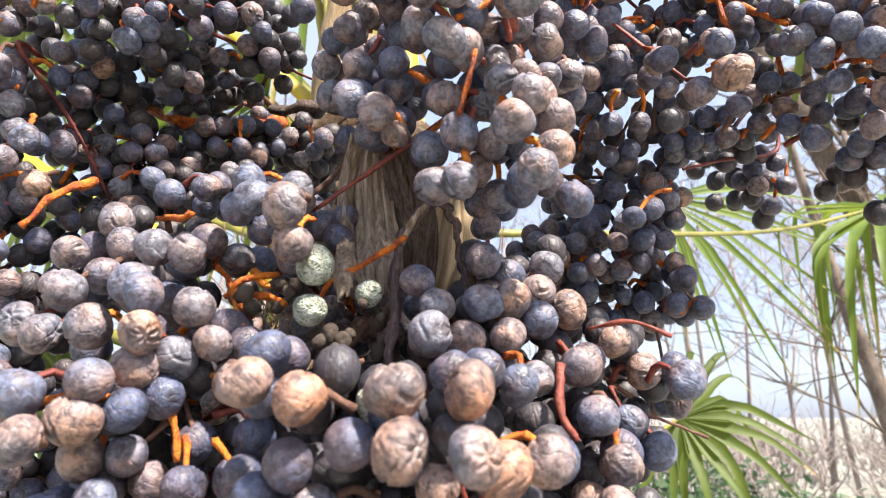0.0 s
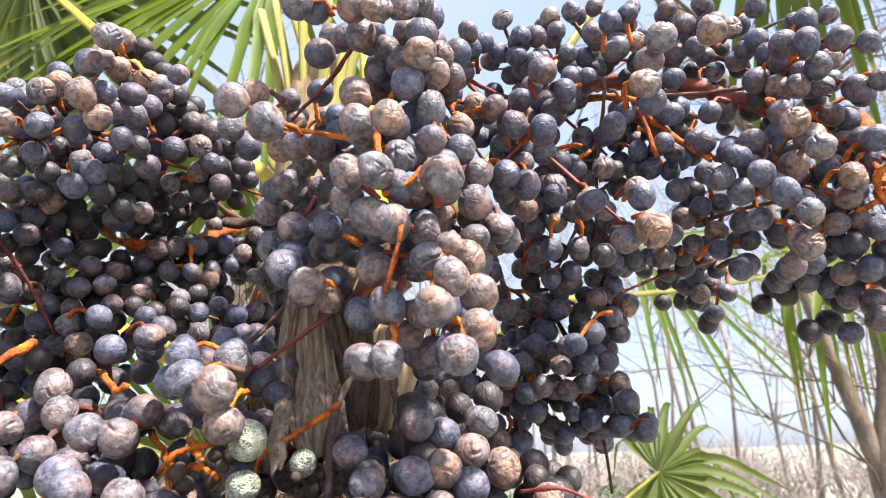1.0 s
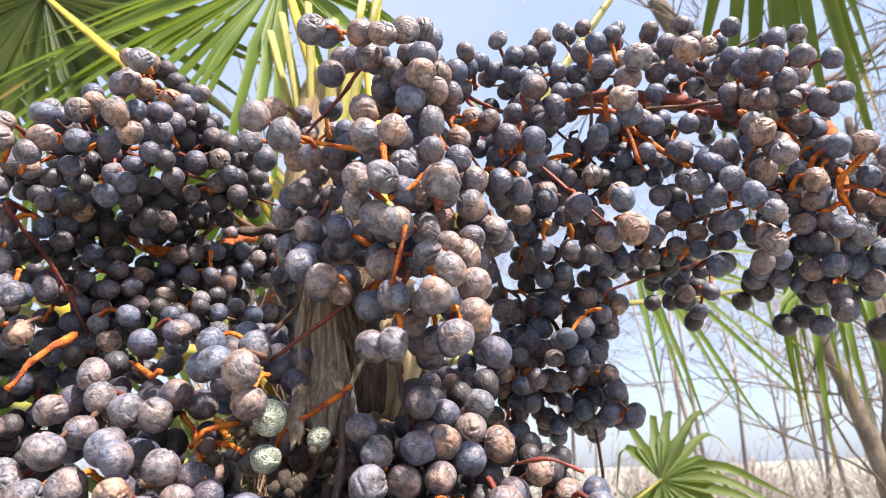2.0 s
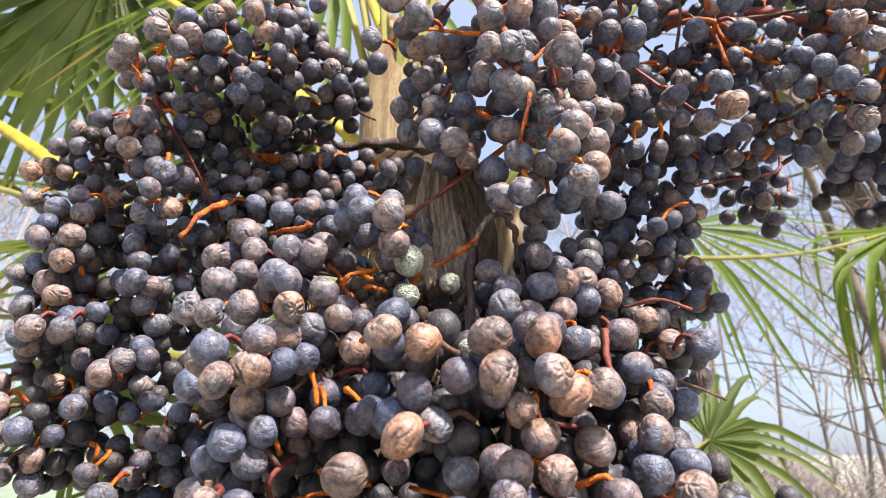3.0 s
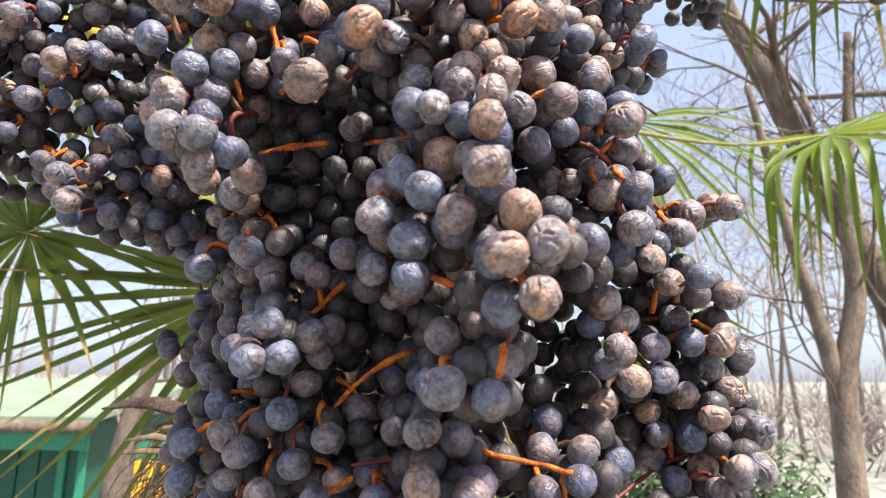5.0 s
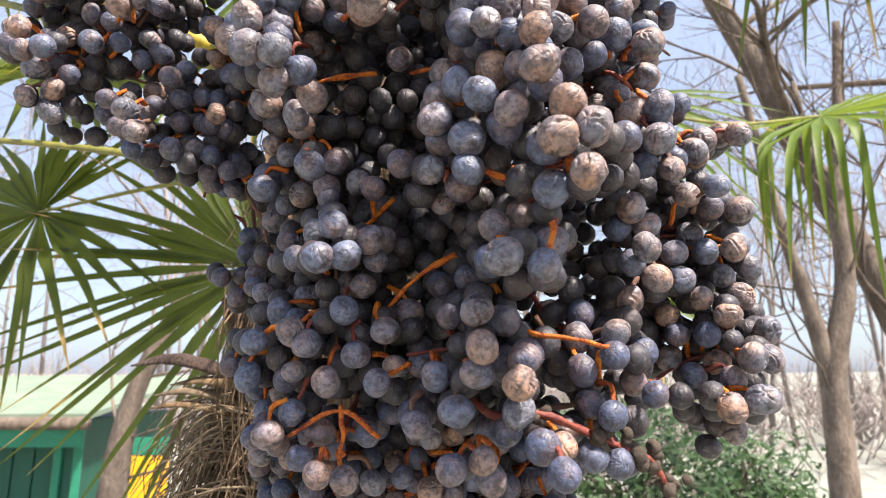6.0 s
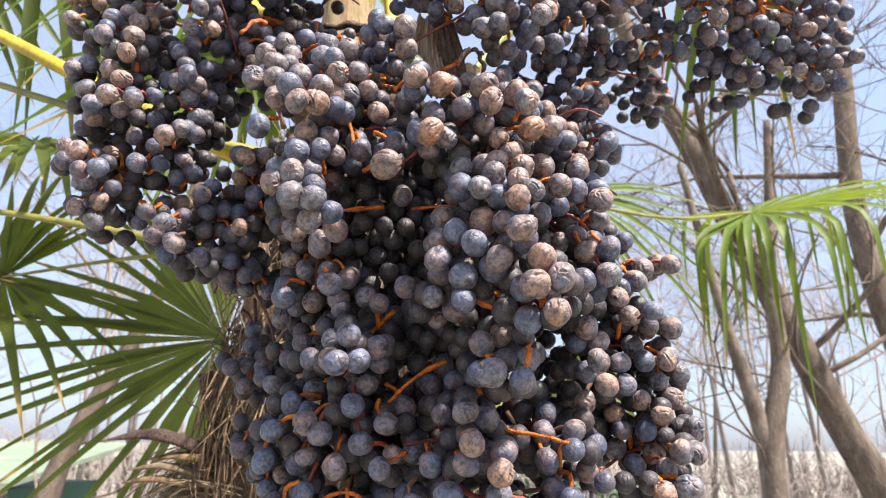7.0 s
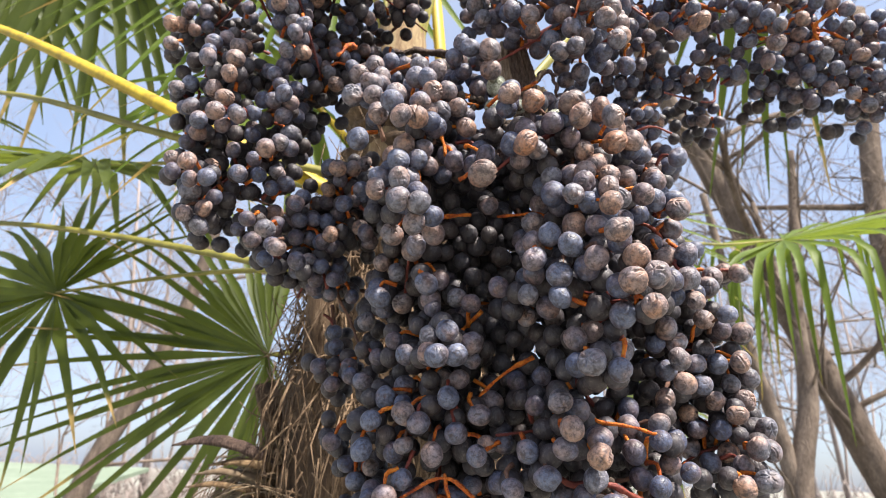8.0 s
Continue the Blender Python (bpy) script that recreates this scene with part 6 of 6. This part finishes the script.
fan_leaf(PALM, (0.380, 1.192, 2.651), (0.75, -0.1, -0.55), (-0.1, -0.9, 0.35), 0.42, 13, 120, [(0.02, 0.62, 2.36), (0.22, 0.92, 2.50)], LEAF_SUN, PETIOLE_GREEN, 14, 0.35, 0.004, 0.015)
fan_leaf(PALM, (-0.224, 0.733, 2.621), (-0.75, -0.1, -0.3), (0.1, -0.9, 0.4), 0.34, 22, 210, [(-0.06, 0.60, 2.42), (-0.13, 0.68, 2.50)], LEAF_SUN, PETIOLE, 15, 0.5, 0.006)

# ---- the surroundings ----
def limb(bm, start, way, length, radius, depth, rng, up=0.25):
    """A bare branch that forks, down to twigs."""
    pts, p, d = [start], start.copy(), way.normalized()
    for _ in range(4):
        d = (d + Vector((rng.gauss(0, 0.13), rng.gauss(0, 0.13), rng.gauss(0, 0.09) + 0.04 * up))).normalized()
        p = p + d * length / 4
        pts.append(p.copy())
    tube(bm, pts, (radius, radius * 0.62), 7 if radius > 0.02 else 4 if radius > 0.006 else 3, rough=0.08, rng=rng)
    if depth == 0:
        return
    for k in range(rng.choice((2, 3, 3, 4)) if depth > 1 else 4):
        at = pts[rng.choice((2, 3, 4, 4))]
        turn = (d + Vector((rng.gauss(0, 0.55), rng.gauss(0, 0.55), rng.gauss(0.1, 0.4)))).normalized()
        limb(bm, at, turn, length * rng.uniform(0.55, 0.85), radius * rng.uniform(0.4, 0.6), depth - 1, rng, up)


def bare_tree(spine, radii, limbs, depth, seed, label="leafless tree with grey-brown bark"):
    tree = thing("bare_tree", label, "tree", "bare trees behind the palm")
    rng = random.Random(seed)
    bm = bmesh.new()
    line = curve_points(spine, 6)
    tube(bm, line, radii, 12, rough=0.06, rng=rng)
    part("trunk", bm, BARK, tree)
    for _ in range(limbs):
        bm = bmesh.new()
        k = rng.randrange(len(line) // 4, len(line))
        way = Vector((rng.gauss(0, 0.8), rng.gauss(0, 0.6), rng.uniform(0.1, 1.0)))
        limb(bm, line[k], way, rng.uniform(0.8, 1.5), radii[-1] * rng.uniform(0.25, 0.5), depth, rng)
        part("limb", bm, BARK, tree)
    return tree


bare_tree([(4.05, 4.7, -0.1), (3.55, 4.4, 1.65), (3.27, 4.4, 2.38), (2.91, 4.4, 3.26), (2.69, 4.4, 3.73), (2.46, 4.4, 4.32), (2.09, 4.4, 5.15), (1.77, 4.4, 6.01)], (0.125, 0.072), 9, 3, 31)
bare_tree([(2.50, 4.15, -0.1), (2.52, 4.1, 1.2), (2.54, 4.1, 2.10), (2.69, 4.1, 2.72), (2.70, 4.1, 3.29), (2.80, 4.1, 3.99), (2.87, 4.1, 4.62)], (0.10, 0.026), 6, 3, 32)
bare_tree([(4.9, 5.3, -0.1), (4.75, 5.25, 1.6), (4.62, 5.2, 2.68), (4.44, 5.2, 3.66), (4.40, 5.2, 4.56), (4.52, 5.2, 5.76), (4.68, 5.2, 7.11)], (0.13, 0.085), 8, 3, 33)
bare_tree([(2.62, 4.20, -0.1), (2.55, 4.18, 1.3), (2.53, 4.13, 2.03), (2.49, 4.12, 2.34), (2.41, 4.12, 2.71), (2.35, 4.12, 2.96), (2.25, 4.12, 3.5), (2.12, 4.1, 4.2)], (0.08, 0.024), 6, 3, 34)
bare_tree([(-2.56, 5.2, -0.1), (-2.51, 5.2, 1.21), (-2.48, 5.2, 1.63), (-2.37, 5.2, 2.12), (-1.92, 5.3, 3.4), (-1.67, 5.3, 5.0)], (0.13, 0.04), 8, 3, 36)

# far woods: bare crowns, one haze of twigs
rng = random.Random(41)
bm = bmesh.new()
for i in range(80):
    a = radians(rng.uniform(-55, 55))
    r = rng.uniform(20, 38)
    foot = Vector((math.sin(a) * r, math.cos(a) * r, 0))
    h = rng.uniform(7, 13)
    tube(bm, [foot, foot + Vector((rng.gauss(0, 0.3), 0, h * 0.5)), foot + Vector((rng.gauss(0, 0.6), 0, h))], (0.09, 0.03), 5)
    for _ in range(5):
        limb(bm, foot + Vector((0, 0, h * rng.uniform(0.35, 0.95))), Vector((rng.gauss(0, 0.8), rng.gauss(0, 0.5), rng.uniform(0.2, 1))), rng.uniform(2.2, 3.6), 0.03, 3, rng)
tagged(part("far_wood", bm, TWIGS, None), "belt of bare grey-brown trees in the distance", "trees", kind="stuff")

bm = bmesh.new()
for i in range(260):
    a, r = radians(rng.uniform(-58, 58)), rng.uniform(17, 34)
    foot = Vector((math.sin(a) * r, math.cos(a) * r, 0))
    for _ in range(9):
        limb(bm, foot + Vector((rng.gauss(0, 0.4), rng.gauss(0, 0.3), rng.uniform(0, 0.8))), Vector((rng.gauss(0, 0.6), rng.gauss(0, 0.3), 1)), rng.uniform(0.9, 1.7), 0.022, 1, rng)
tagged(part("far_thicket", bm, TWIGS, None), "thicket of bare grey-brown brushwood in the distance", "brushwood", kind="stuff")

bm = bmesh.new()
bmesh.ops.create_grid(bm, x_segments=90, y_segments=90, size=1500)
for v in bm.verts:
    d = v.co.length
    v.co.z = 0.0 if d < 60 else 9 * min(1.0, (d - 60) / 600) * (0.75 + 0.5 * noise.noise(v.co * 0.004))
tagged(part("ground", bm, GRASS, None), "dull grassy ground rising to low hills far off", "ground", kind="structure")


def shed():
    house = thing("garden_shed", "dark green wooden shed with a pale green roof", "shed")
    x0, x1, y0, y1, eave = -8.5, -4.42, 8.2, 11.0, 1.62
    bm = bmesh.new()
    box(bm, (x0, y0, 0), (x1, y1, eave), 0.01)
    wall = part("wall", bm, SHED_WALL, house, smooth=False)
    for i in range(17):
        bm = bmesh.new()
        x = x1 - 0.13 - i * 0.26
        box(bm, (x - 0.12, y0 - 0.022, 0.02), (x + 0.12, y0 - 0.002, eave - 0.02), 0.006)
        part("board", bm, SHED_WALL, wall, smooth=False)
    # round length in bark colour that stands in for a bare branch
    bm = bmesh.new()
    tube(bm, [(x0 - 0.4, y0 - 0.42, eave - 0.02), (x1 + 0.3, y0 - 0.42, eave - 0.02)], (0.075, 0.075), 10)
    part("gutter", bm, BARK, house, "bare brown branch along the eave")
    bm = bmesh.new()
    box(bm, (x0 - 0.3, y0 - 0.36, eave - 0.30), (x1 + 0.22, y0 - 0.30, eave - 0.09), 0.01)
    part("fascia", bm, SHED_TRIM, house, "green fascia board", smooth=False)
    bm = bmesh.new()
    a = [(x0 - 0.4, y0 - 0.4, eave + 0.03), (x1 + 0.3, y0 - 0.4, eave + 0.03), (x1 + 0.3, y1 + 0.3, eave + 0.50), (x0 - 0.4, y1 + 0.3, eave + 0.50)]
    lower = [bm.verts.new(p) for p in a]
    upper = [bm.verts.new((p[0], p[1], p[2] + 0.06)) for p in a]
    bm.faces.new(lower[::-1])
    bm.faces.new(upper)
    for i in range(4):
        bm.faces.new((lower[i], lower[(i + 1) % 4], upper[(i + 1) % 4], upper[i]))
    part("roof", bm, SHED_ROOF, house, "pale green roof", smooth=False)
    for x in (x1 + 0.02, x1 - 0.22):
        bm = bmesh.new()
        box(bm, (x - 0.05, y0 - 0.07, 0), (x + 0.05, y0 - 0.025, eave - 0.05), 0.008)
        part("corner_post", bm, SHED_TRIM, house, smooth=False)
    return house


shed()
sign = thing("yellow_panel", "bright yellow panel with a dark edge", "panel")
bm = bmesh.new()
box(bm, (-3.70, 8.0, 0.35), (-3.24, 8.05, 1.21), 0.01)
part("panel", bm, YELLOW, sign, smooth=False)
bm = bmesh.new()
box(bm, (-3.77, 8.02, 0.0), (-3.71, 8.07, 1.46), 0.01)
part("post", bm, SHED_TRIM, sign, smooth=False)
bm = bmesh.new()
box(bm, (-3.70, 8.0, 1.215), (-3.22, 8.05, 1.42), 0.01)
part("top_board", bm, SHED_TRIM, sign, "green board above the yellow one", smooth=False)


def bush(centre, size, seed):
    shrub = thing("bush", "dense evergreen bush with small glossy leaves", "bush", "evergreen bushes")
    rng = random.Random(seed)
    bm = bmesh.new()
    for _ in range(14):
        limb(bm, Vector((centre[0], centre[1], 0)), Vector((rng.gauss(0, 0.4), rng.gauss(0, 0.4), 1)), size * 0.8, 0.02, 1, rng)
    part("woody_base", bm, BARK, shrub, kind="stuff")
    verts, faces = [], []
    for _ in range(3000):
        d = Vector([rng.gauss(0, 1) for _ in range(3)]).normalized() * size * rng.random() ** 0.45
        d *= 1 + 0.35 * noise.noise(d * 1.7 + Vector((seed, 0, 0)))
        p = Vector(centre) + d
        if p.z < 0.02:
            continue
        a = Vector([rng.gauss(0, 1) for _ in range(3)]).normalized()
        b = a.orthogonal().normalized()
        l, w = rng.uniform(0.05, 0.09), rng.uniform(0.02, 0.032)
        n = len(verts)
        verts.extend((p - a * l, p + b * w, p + a * l, p - b * w))
        faces.append((n, n + 1, n + 2, n + 3))
    mesh = bpy.data.meshes.new("leaves")
    mesh.from_pydata(verts, [], faces)
    link_mesh("leaves", mesh, HEDGE, shrub, kind="stuff")


bush((2.2, 7.4, 0.95), 1.2, 51)
bush((0.8, 7.9, 0.85), 1.15, 52)
bush((3.9, 8.2, 0.5), 1.0, 53)
